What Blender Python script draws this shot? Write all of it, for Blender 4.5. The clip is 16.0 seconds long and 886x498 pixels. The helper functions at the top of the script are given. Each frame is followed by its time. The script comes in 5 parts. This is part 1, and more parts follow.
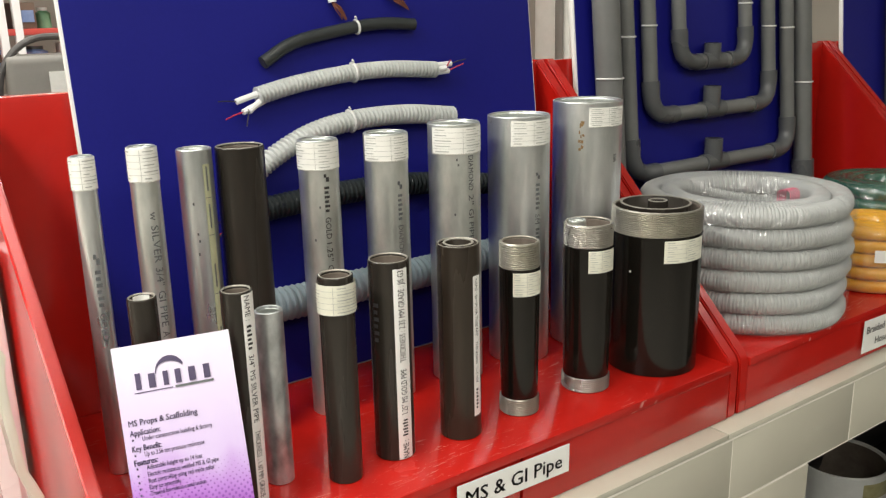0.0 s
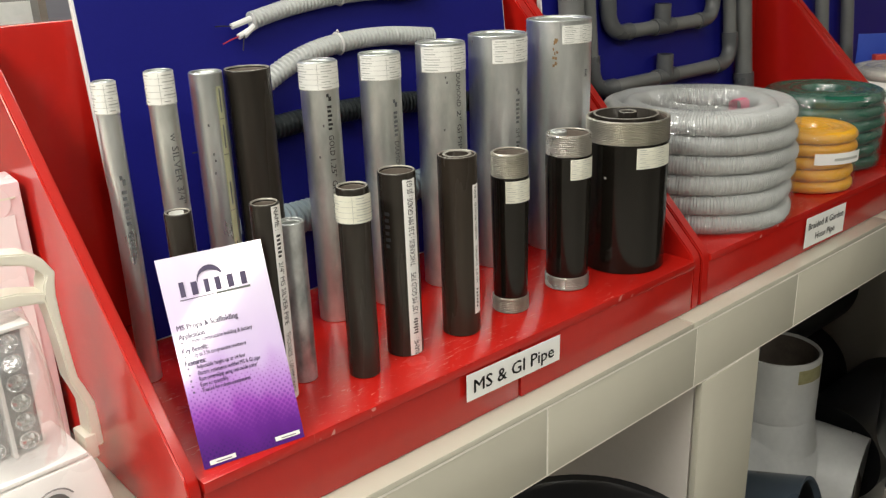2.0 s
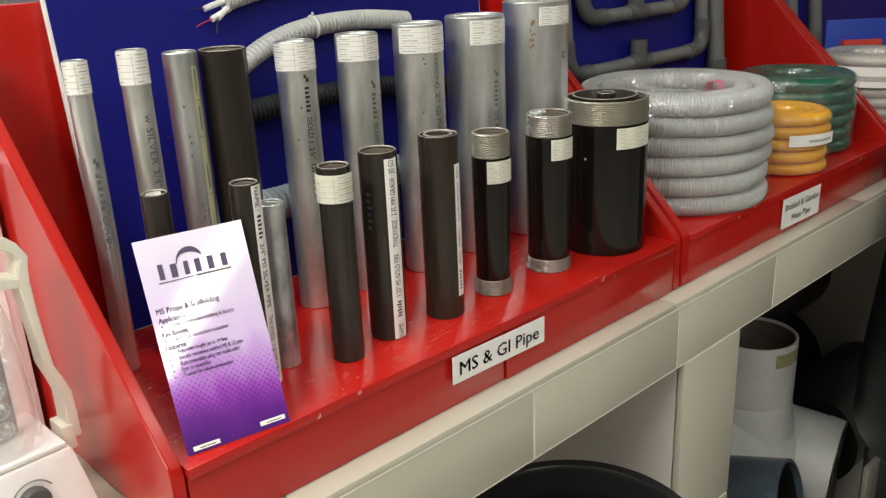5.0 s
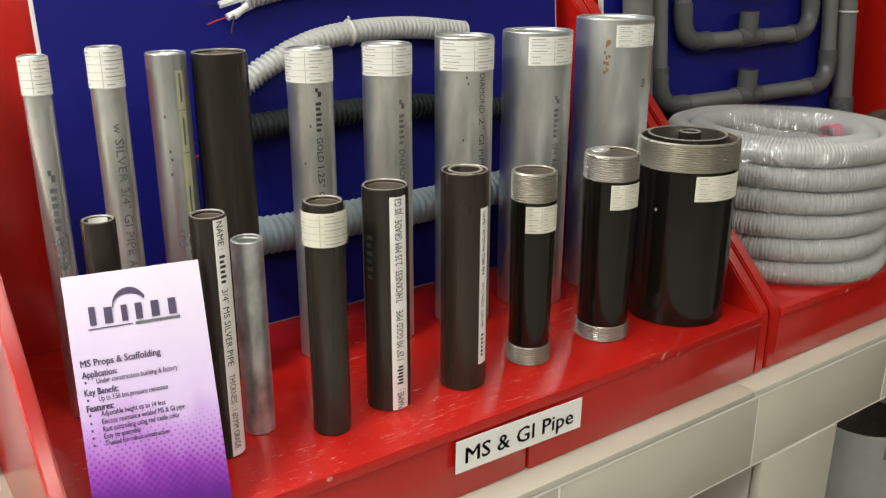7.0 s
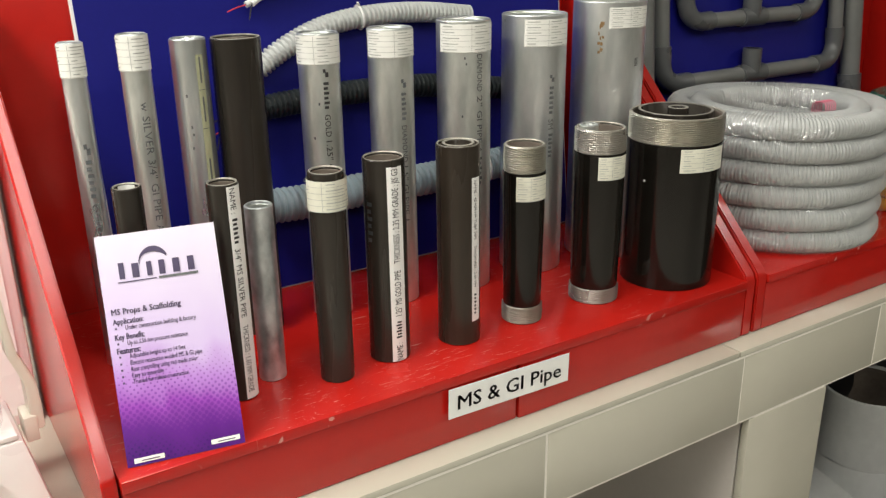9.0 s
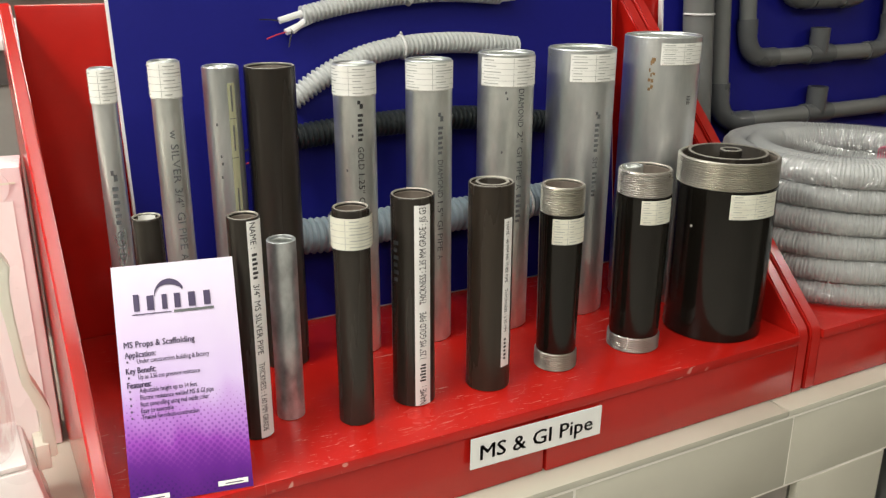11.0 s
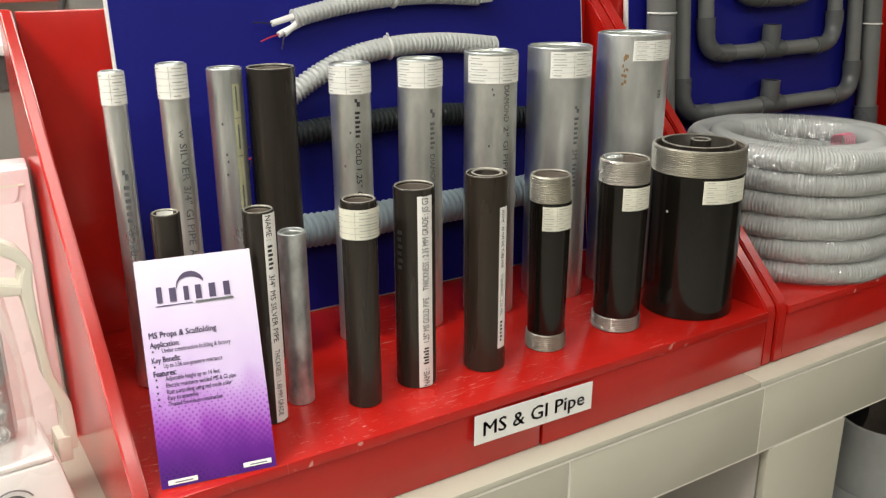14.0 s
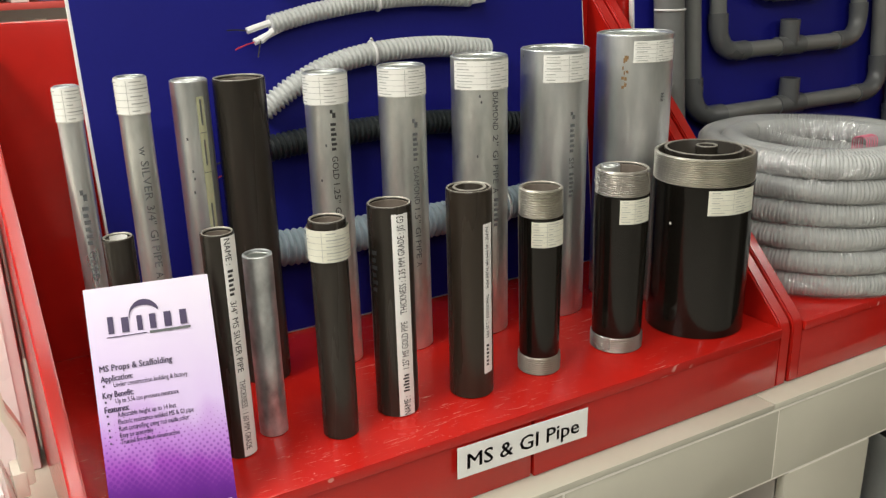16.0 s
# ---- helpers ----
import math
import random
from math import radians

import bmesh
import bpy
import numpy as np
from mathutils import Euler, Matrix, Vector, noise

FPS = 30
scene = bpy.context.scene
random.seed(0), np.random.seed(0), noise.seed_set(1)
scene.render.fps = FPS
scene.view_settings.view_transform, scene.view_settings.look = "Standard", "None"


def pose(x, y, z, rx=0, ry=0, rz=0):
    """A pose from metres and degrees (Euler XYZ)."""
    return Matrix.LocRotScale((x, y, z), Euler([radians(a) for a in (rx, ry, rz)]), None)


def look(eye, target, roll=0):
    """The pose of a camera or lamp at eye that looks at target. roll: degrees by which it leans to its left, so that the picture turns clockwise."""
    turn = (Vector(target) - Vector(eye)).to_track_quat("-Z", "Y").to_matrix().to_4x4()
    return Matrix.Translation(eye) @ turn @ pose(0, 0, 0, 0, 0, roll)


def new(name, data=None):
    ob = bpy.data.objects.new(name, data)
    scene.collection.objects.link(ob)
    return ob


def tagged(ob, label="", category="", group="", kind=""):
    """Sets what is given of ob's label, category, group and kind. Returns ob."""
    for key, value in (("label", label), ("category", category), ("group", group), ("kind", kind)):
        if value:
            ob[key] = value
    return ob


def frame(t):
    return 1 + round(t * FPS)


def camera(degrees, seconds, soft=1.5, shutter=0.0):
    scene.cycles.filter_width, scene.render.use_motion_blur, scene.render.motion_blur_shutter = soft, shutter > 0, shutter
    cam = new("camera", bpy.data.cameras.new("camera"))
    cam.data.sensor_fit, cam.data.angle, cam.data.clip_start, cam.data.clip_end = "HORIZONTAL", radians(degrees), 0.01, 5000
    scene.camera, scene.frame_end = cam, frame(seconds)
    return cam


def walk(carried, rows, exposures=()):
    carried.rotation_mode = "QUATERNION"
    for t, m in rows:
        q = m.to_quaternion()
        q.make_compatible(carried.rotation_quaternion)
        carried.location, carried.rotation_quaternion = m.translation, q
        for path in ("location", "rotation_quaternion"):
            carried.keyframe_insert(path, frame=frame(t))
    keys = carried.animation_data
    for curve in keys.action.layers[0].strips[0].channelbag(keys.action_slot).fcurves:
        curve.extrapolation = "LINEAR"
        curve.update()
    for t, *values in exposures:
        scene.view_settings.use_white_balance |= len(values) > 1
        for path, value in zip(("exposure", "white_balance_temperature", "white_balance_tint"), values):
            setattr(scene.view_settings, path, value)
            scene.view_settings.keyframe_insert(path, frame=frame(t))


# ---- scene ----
cam = camera(53.9, 16.0, soft=1.3)
PATH = [
    (0, (0.008, -0.017, 1.329), (1.138, 1.548, 0.806), -1.3),
    (0.5, (0.007, -0.022, 1.326), (1.104, 1.549, 0.754), -0.5),
    (1, (-0.034, -0.015, 1.326), (1.063, 1.543, 0.72), -0.9),
    (1.5, (-0.082, -0.025, 1.328), (1.068, 1.483, 0.692), -1.6),
    (2, (-0.1, -0.025, 1.331), (1.129, 1.399, 0.65), -2.1),
    (2.5, (-0.105, -0.026, 1.329), (1.165, 1.35, 0.627), -1.9),
    (3, (-0.107, -0.033, 1.327), (1.184, 1.321, 0.62), -1.6),
    (3.5, (-0.114, -0.041, 1.323), (1.196, 1.294, 0.613), -1.7),
    (3.7, (-0.119, -0.041, 1.316), (1.189, 1.289, 0.593), -2.0),
    (5.8, (-0.07, 0.03, 1.305), (1.171, 1.476, 0.697), -1.5),
    (6, (-0.039, 0.042, 1.305), (1.186, 1.507, 0.71), -0.9),
    (6.5, (0.029, 0.054, 1.298), (1.174, 1.57, 0.672), -0.3),
    (7, (0.066, 0.056, 1.291), (1.155, 1.601, 0.64), 0.1),
    (7.5, (0.063, 0.04, 1.292), (1.105, 1.619, 0.644), -1.0),
    (8, (0.025, 0.003, 1.304), (1.081, 1.569, 0.647), -0.9),
    (8.2, (0.007, -0.022, 1.309), (1.071, 1.532, 0.635), -0.9),
    (10.3, (0.17, -0.035, 1.286), (1.023, 1.641, 0.605), -0.2),
    (10.5, (0.155, -0.031, 1.291), (1.006, 1.65, 0.62), -0.0),
    (11, (0.105, -0.015, 1.31), (0.993, 1.656, 0.661), 0.2),
    (11.5, (0.061, -0.018, 1.308), (1.019, 1.617, 0.668), 0.1),
    (12, (0.034, -0.028, 1.312), (1.059, 1.586, 0.725), 0.0),
    (12.5, (0.05, -0.023, 1.316), (1.066, 1.606, 0.758), -0.1),
    (13, (0.058, -0.013, 1.314), (1.044, 1.628, 0.737), -0.2),
    (13.5, (0.053, -0.018, 1.311), (1.046, 1.601, 0.686), -0.2),
    (14, (0.037, -0.03, 1.312), (1.034, 1.58, 0.668), -0.2),
    (14.5, (0.039, -0.035, 1.311), (1.035, 1.576, 0.669), -0.2),
    (15, (0.056, -0.029, 1.311), (1.059, 1.584, 0.683), -0.5),
    (15.5, (0.095, -0.021, 1.308), (1.066, 1.602, 0.66), -1.1),
    (16, (0.111, -0.006, 1.314), (1.039, 1.642, 0.664), -1.5),
]
EXPOSURES = [(0, -0.36), (0.5, -0.37), (1.5, -0.45), (2.5, -0.51), (3.5, -0.52), (6, -0.63), (7, -0.51), (8, -0.45), (10.5, -0.45), (12, -0.38), (13.5, -0.41), (15, -0.45), (16, -0.51)]
walk(cam, [(t, look(eye, target, roll)) for t, eye, target, roll in PATH], EXPOSURES)

# ---------- light ----------
world = bpy.data.worlds.new("shop_air")
scene.world = world
world.use_nodes = True
world.node_tree.nodes["Background"].inputs[0].default_value = (0.9, 0.95, 1.0, 1)
world.node_tree.nodes["Background"].inputs[1].default_value = 0.01


def area_lamp(x, y, z, sx, sy, power, colour=(1.0, 0.97, 0.9)):
    """An unseen area lamp, without a fitting, that looks straight down."""
    data = bpy.data.lights.new("area_lamp", "AREA")
    data.shape, data.size, data.size_y, data.energy, data.color = "RECTANGLE", sx, sy, power, colour
    ob = new("area_lamp", data)
    ob.matrix_world = pose(x, y, z)
    return ob


# Unseen lamps, most of them added by eye to brighten what they face.
area_lamp(-1.15, 0.30, 2.50, 0.16, 1.25, 86)
area_lamp(0.30, 0.05, 2.65, 0.16, 1.25, 9)
area_lamp(-0.45, -1.15, 2.60, 0.16, 1.25, 18)
area_lamp(0.45, -1.40, 2.60, 1.25, 0.16, 20)
area_lamp(-0.12, -3.12, 2.70, 0.32, 0.40, 33)
area_lamp(3.30, -1.40, 2.60, 0.16, 1.25, 26)
area_lamp(-0.05, 1.50, 2.70, 1.25, 0.16, 28)
area_lamp(0.30, 3.00, 2.70, 1.25, 0.16, 44)
area_lamp(2.40, 2.60, 2.70, 1.25, 0.16, 58)

# ---------- materials ----------


def material(name, low, high=None, rough=0.5, metal=0.0, scale=8.0, fine=120.0, bump=0.0, bump_scale=60.0,
             stretch=(1, 1, 1), rough_var=0.12, coat=0.0, pieces=0.0, spec=0.5):
    """A surface with colour drifting between two tones at two scales, with uneven gloss and fine relief."""
    m = bpy.data.materials.new(name)
    m.use_nodes = True
    n, l = m.node_tree.nodes, m.node_tree.links
    b = n["Principled BSDF"]
    high = high or low
    tc = n.new("ShaderNodeTexCoord")
    mp = n.new("ShaderNodeMapping")
    mp.inputs["Scale"].default_value = stretch
    l.new(tc.outputs["Object"], mp.inputs[0])
    big = n.new("ShaderNodeTexNoise")
    big.inputs["Scale"].default_value, big.inputs["Detail"].default_value = scale, 5
    small = n.new("ShaderNodeTexNoise")
    small.inputs["Scale"].default_value, small.inputs["Detail"].default_value = fine, 4
    l.new(mp.outputs[0], big.inputs[0])
    l.new(mp.outputs[0], small.inputs[0])
    add = n.new("ShaderNodeMath")
    add.operation = "MULTIPLY_ADD"
    l.new(small.outputs["Fac"], add.inputs[0])
    add.inputs[1].default_value = 0.45
    half = n.new("ShaderNodeMath")
    half.operation = "MULTIPLY_ADD"
    l.new(big.outputs["Fac"], half.inputs[0])
    half.inputs[1].default_value, half.inputs[2].default_value = 1.5, -0.5
    l.new(half.outputs[0], add.inputs[2])
    ramp = n.new("ShaderNodeMix")
    ramp.data_type = "RGBA"
    ramp.inputs["A"].default_value, ramp.inputs["B"].default_value = (*low, 1), (*high, 1)
    last = add.outputs[0]
    if pieces:
        info = n.new("ShaderNodeObjectInfo")
        vary = n.new("ShaderNodeMath")
        vary.operation = "MULTIPLY_ADD"
        l.new(info.outputs["Random"], vary.inputs[0])
        vary.inputs[1].default_value = pieces
        l.new(last, vary.inputs[2])
        last = vary.outputs[0]
    l.new(last, ramp.inputs["Factor"])
    l.new(ramp.outputs["Result"], b.inputs["Base Color"])
    rv = n.new("ShaderNodeMapRange")
    l.new(big.outputs["Fac"], rv.inputs["Value"])
    rv.inputs["To Min"].default_value, rv.inputs["To Max"].default_value = max(rough - rough_var, 0.02), min(rough + rough_var, 1)
    l.new(rv.outputs[0], b.inputs["Roughness"])
    b.inputs["Metallic"].default_value = metal
    b.inputs["Coat Weight"].default_value = coat
    b.inputs["Coat Roughness"].default_value = 0.13
    b.inputs["Specular IOR Level"].default_value = spec
    if bump:
        bn = n.new("ShaderNodeTexNoise")
        bn.inputs["Scale"].default_value, bn.inputs["Detail"].default_value = bump_scale, 4
        l.new(mp.outputs[0], bn.inputs[0])
        bp = n.new("ShaderNodeBump")
        bp.inputs["Strength"].default_value, bp.inputs["Distance"].default_value = bump, 0.002
        l.new(bn.outputs["Fac"], bp.inputs["Height"])
        l.new(bp.outputs[0], b.inputs["Normal"])
    return m


def scratched(m, colour=(0.80, 0.46, 0.38), amount=0.62):
    """Adds short pale scratches in several directions and specks of dust to a painted surface."""
    n, l = m.node_tree.nodes, m.node_tree.links
    b = n["Principled BSDF"]
    base = b.inputs["Base Color"].links[0].from_socket
    tc = n.new("ShaderNodeTexCoord")
    total = None
    for turn, sx, sy, cut in ((17, 34, 640, 0.71), (-38, 46, 700, 0.71), (72, 30, 620, 0.705), (118, 42, 660, 0.71), (48, 38, 760, 0.71), (0, 260, 260, 0.735)):
        mp = n.new("ShaderNodeMapping")
        mp.inputs["Rotation"].default_value = (0, 0, radians(turn))
        mp.inputs["Scale"].default_value = (sx, sy, 40)
        l.new(tc.outputs["Object"], mp.inputs[0])
        nz = n.new("ShaderNodeTexNoise")
        nz.inputs["Scale"].default_value, nz.inputs["Detail"].default_value, nz.inputs["Distortion"].default_value = 1.0, 2, 0.9
        l.new(mp.outputs[0], nz.inputs[0])
        st = n.new("ShaderNodeMapRange")
        st.inputs["From Min"].default_value, st.inputs["From Max"].default_value = cut, cut + 0.03
        l.new(nz.outputs["Fac"], st.inputs["Value"])
        if total is None:
            total = st.outputs[0]
        else:
            mx = n.new("ShaderNodeMath")
            mx.operation = "MAXIMUM"
            l.new(total, mx.inputs[0])
            l.new(st.outputs[0], mx.inputs[1])
            total = mx.outputs[0]
    where = n.new("ShaderNodeTexNoise")
    where.inputs["Scale"].default_value, where.inputs["Detail"].default_value = 11.0, 3
    l.new(tc.outputs["Object"], where.inputs[0])
    worn = n.new("ShaderNodeMapRange")
    worn.inputs["From Min"].default_value, worn.inputs["From Max"].default_value = 0.44, 0.60
    worn.inputs["To Max"].default_value = amount
    l.new(where.outputs["Fac"], worn.inputs["Value"])
    sc = n.new("ShaderNodeMath")
    sc.operation = "MULTIPLY"
    l.new(worn.outputs[0], sc.inputs[1])
    l.new(total, sc.inputs[0])
    mix = n.new("ShaderNodeMix")
    mix.data_type = "RGBA"
    l.new(sc.outputs[0], mix.inputs["Factor"])
    l.new(base, mix.inputs["A"])
    mix.inputs["B"].default_value = (*colour, 1)
    l.new(mix.outputs["Result"], b.inputs["Base Color"])
    return m


RED = material("red_gloss_paint", (0.40, 0.008, 0.005), (0.52, 0.015, 0.009), 0.20, scale=5, fine=60, bump=0.04, bump_scale=22, rough_var=0.07, spec=0.55, coat=0.15)
RED_FLOOR = scratched(material("scuffed_red_paint", (0.40, 0.008, 0.005), (0.53, 0.016, 0.010), 0.22, scale=6, fine=80, bump=0.08, bump_scale=30, spec=0.5))
BLUE = material("blue_board", (0.006, 0.007, 0.165), (0.010, 0.011, 0.215), 0.50, scale=3, fine=200, bump=0.05, bump_scale=90, spec=0.22)
BOARD_EDGE = material("white_board_edge", (0.75, 0.75, 0.72), (0.85, 0.85, 0.82), 0.6, scale=30)
TILE = material("cream_tile", (0.52, 0.50, 0.41), (0.58, 0.56, 0.465), 0.16, scale=2, fine=40, bump=0.02, bump_scale=8, pieces=0.25)
GROUT = material("pale_grout", (0.80, 0.77, 0.68), (0.90, 0.87, 0.79), 0.8, scale=30, bump=0.3)
GALV = material("galvanised_steel", (0.50, 0.55, 0.52), (0.99, 1.0, 0.96), 0.36, metal=0.85, scale=34, fine=170, bump=0.12, bump_scale=150, stretch=(1, 1, 0.4), rough_var=0.14)
GALV_BRIGHT = material("bright_zinc", (0.58, 0.64, 0.64), (0.99, 1.0, 1.0), 0.32, metal=0.87, scale=30, fine=160, bump=0.10, bump_scale=140, stretch=(1, 1, 0.3), rough_var=0.13)
GALV_DULL = material("stained_dull_zinc", (0.16, 0.18, 0.19), (0.95, 0.99, 1.0), 0.36, metal=0.7, scale=48, fine=150, bump=0.12, bump_scale=120, stretch=(1, 1, 0.6), rough_var=0.15)
# The stretched tone paints faint upright streaks in place of reflections.
BLACK = material("black_lacquered_steel", (0.004, 0.0035, 0.003), (0.014, 0.012, 0.009), 0.15, scale=22, fine=120, bump=0.05, bump_scale=50, stretch=(1, 1, 0.06), rough_var=0.08, spec=0.40)
MILL = material("bare_mill_steel", (0.010, 0.0088, 0.0075), (0.046, 0.039, 0.031), 0.26, metal=0.0, scale=24, fine=110, bump=0.06, bump_scale=60, stretch=(1, 1, 0.08), spec=0.4)
BROWN_STEEL = material("brown_mill_steel", (0.014, 0.011, 0.008), (0.048, 0.037, 0.027), 0.28, metal=0.0, scale=24, fine=110, bump=0.06, bump_scale=60, stretch=(1, 1, 0.1), spec=0.38)
# Insides of the tubes, and the painted shade in the drain elbow's mouth.
INSIDE = material("rusty_inside_and_mouth_shade", (0.10, 0.080, 0.062), (0.19, 0.155, 0.125), 0.7, scale=30)
THREAD = material("cut_thread_steel", (0.42, 0.40, 0.37), (0.62, 0.60, 0.56), 0.28, metal=0.9, scale=20, fine=120)
THREAD_DARK = material("dull_thread_steel", (0.36, 0.35, 0.30), (0.56, 0.54, 0.47), 0.32, metal=0.9, scale=20, fine=120)
PAPER_OLD = material("yellowed_label_paper", (0.66, 0.66, 0.54), (0.82, 0.82, 0.71), 0.5, scale=55, fine=200)
PAPER = material("label_paper", (0.82, 0.83, 0.77), (0.92, 0.92, 0.87), 0.5, scale=40, fine=200)
STRIP = material("white_strip_paper", (0.85, 0.85, 0.82), (0.92, 0.92, 0.89), 0.5, scale=40)
YELLOW_STRIP = material("yellowed_strip", (0.42, 0.44, 0.27), (0.52, 0.53, 0.34), 0.5, scale=40)
INK = material("black_ink", (0.02, 0.02, 0.02), (0.05, 0.05, 0.05), 0.6, scale=80)
FAINT_INK = material("faint_ink", (0.030, 0.038, 0.042), (0.050, 0.060, 0.066), 0.5, scale=120)
FADED_INK = material("faded_ink", (0.085, 0.095, 0.10), (0.17, 0.18, 0.185), 0.6, scale=120)
GREY_INK = material("label_print", (0.36, 0.37, 0.34), (0.52, 0.53, 0.49), 0.7, scale=300)
CONDUIT = material("grey_conduit_plastic", (0.50, 0.52, 0.50), (0.61, 0.63, 0.61), 0.38, scale=20, fine=200)
CONDUIT_DARK = material("black_conduit_plastic", (0.014, 0.018, 0.019), (0.030, 0.036, 0.038), 0.32, scale=20)
CONDUIT_BLUE = material("blue_grey_conduit_plastic", (0.30, 0.38, 0.42), (0.40, 0.48, 0.52), 0.35, scale=20)
RUBBER = material("dark_grey_hose", (0.018, 0.022, 0.022), (0.034, 0.040, 0.040), 0.42, scale=20, bump=0.1)
PVC = material("grey_pvc", (0.135, 0.14, 0.135), (0.185, 0.19, 0.185), 0.32, scale=10, fine=90, rough_var=0.08)
PVC_FIT = material("grey_pvc_fitting", (0.080, 0.085, 0.087), (0.11, 0.115, 0.118), 0.30, scale=10, fine=90)
COIL_GREY = material("grey_conduit_in_film", (0.38, 0.395, 0.385), (0.49, 0.505, 0.495), 0.38, scale=20, fine=200)
PVC_WHITE = material("dirty_white_pvc", (0.56, 0.57, 0.56), (0.78, 0.79, 0.77), 0.35, scale=9, fine=70, bump=0.04)
PVC_BLUE = material("blue_grey_pvc", (0.055, 0.075, 0.10), (0.08, 0.105, 0.135), 0.3, scale=9)
# Black plastic, used too for the shade in the bays and the blue pipe.
HDPE_AND_SHADE = material("black_plastic_and_shade", (0.006, 0.006, 0.007), (0.012, 0.012, 0.013), 0.35, scale=9, fine=120, bump=0.05)
CABLE = material("white_cable_sheath", (0.78, 0.78, 0.76), (0.85, 0.85, 0.83), 0.4, scale=40)
COPPER_RED = material("red_wire", (0.45, 0.03, 0.05), (0.6, 0.05, 0.07), 0.4, scale=40)
COPPER = material("dull_copper", (0.16, 0.055, 0.035), (0.30, 0.11, 0.065), 0.4, metal=0.4, scale=60)
# Black wire, and the painted shade in hose and tee openings.
WIRE_BLACK_AND_SHADE = material("black_wire_and_bore_shade", (0.02, 0.02, 0.02), (0.05, 0.05, 0.05), 0.4, scale=40)
TIE = material("nylon_tie", (0.70, 0.70, 0.68), (0.8, 0.8, 0.78), 0.4, scale=60)
YELLOW_HOSE = material("yellow_hose", (0.78, 0.37, 0.006), (0.86, 0.45, 0.012), 0.32, scale=20)
GREEN_HOSE = material("green_hose", (0.004, 0.070, 0.042), (0.012, 0.13, 0.08), 0.22, scale=25)
CLEAR_HOSE = material("milky_hose", (0.42, 0.41, 0.37), (0.56, 0.55, 0.50), 0.22, scale=20)
RIBBON = material("pink_ribbon", (0.55, 0.08, 0.16), (0.7, 0.25, 0.32), 0.5, scale=60)
LANTERN = material("ivory_plastic", (0.78, 0.75, 0.64), (0.84, 0.81, 0.70), 0.35, scale=9)
LANTERN_WHITE = material("white_plastic", (0.84, 0.82, 0.80), (0.90, 0.88, 0.86), 0.28, scale=9)
LANTERN_GREY = material("grey_plastic", (0.20, 0.19, 0.195), (0.30, 0.28, 0.28), 0.4, scale=30)
CHROME = material("chrome", (0.78, 0.79, 0.80), (0.86, 0.87, 0.88), 0.12, metal=1.0, scale=20, rough_var=0.05)
PINK_BOX = material("pale_pink_carton", (0.84, 0.68, 0.69), (0.90, 0.76, 0.77), 0.30, scale=5)
WHITE_CARTON = material("pinkish_white_carton", (0.90, 0.82, 0.82), (0.94, 0.88, 0.88), 0.28, scale=6)
GREY_PAINT = material("grey_cabinet_paint", (0.25, 0.24, 0.22), (0.31, 0.30, 0.27), 0.5, scale=4)
WALL = material("cream_wall_paint", (0.33, 0.305, 0.26), (0.40, 0.37, 0.32), 0.75, scale=3, bump=0.1)
CEIL = material("white_ceiling", (0.80, 0.80, 0.78), (0.87, 0.87, 0.85), 0.8, scale=3)
FLOOR = material("pale_floor_tile", (0.42, 0.405, 0.36), (0.52, 0.505, 0.45), 0.3, scale=2, fine=60, pieces=0.2)
STEEL_GREY = material("grey_steel", (0.20, 0.19, 0.17), (0.30, 0.28, 0.25), 0.45, metal=0.5, scale=20)
WOOD = material("brown_wood", (0.11, 0.065, 0.045), (0.19, 0.12, 0.085), 0.5, scale=6, stretch=(1, 1, 6))
SHOP_RED = material("red_shelf_paint", (0.50, 0.05, 0.04), (0.6, 0.09, 0.07), 0.45, scale=8)
SHOP_GREEN = material("green_pack", (0.10, 0.26, 0.14), (0.22, 0.42, 0.25), 0.5, scale=25)
SHOP_BLUE = material("blue_pack", (0.12, 0.17, 0.35), (0.25, 0.32, 0.5), 0.5, scale=25)
SHOP_DARK = material("dark_pack", (0.05, 0.05, 0.05), (0.13, 0.12, 0.11), 0.5, scale=25)
SHOP_CREAM = material("cream_pack", (0.55, 0.52, 0.42), (0.7, 0.68, 0.58), 0.5, scale=25)
BRIGHT_BLUE = material("bright_blue_card", (0.02, 0.06, 0.42), (0.03, 0.08, 0.5), 0.4, scale=10)
CARD_RED = material("red_card", (0.62, 0.05, 0.03), (0.7, 0.09, 0.06), 0.4, scale=10)


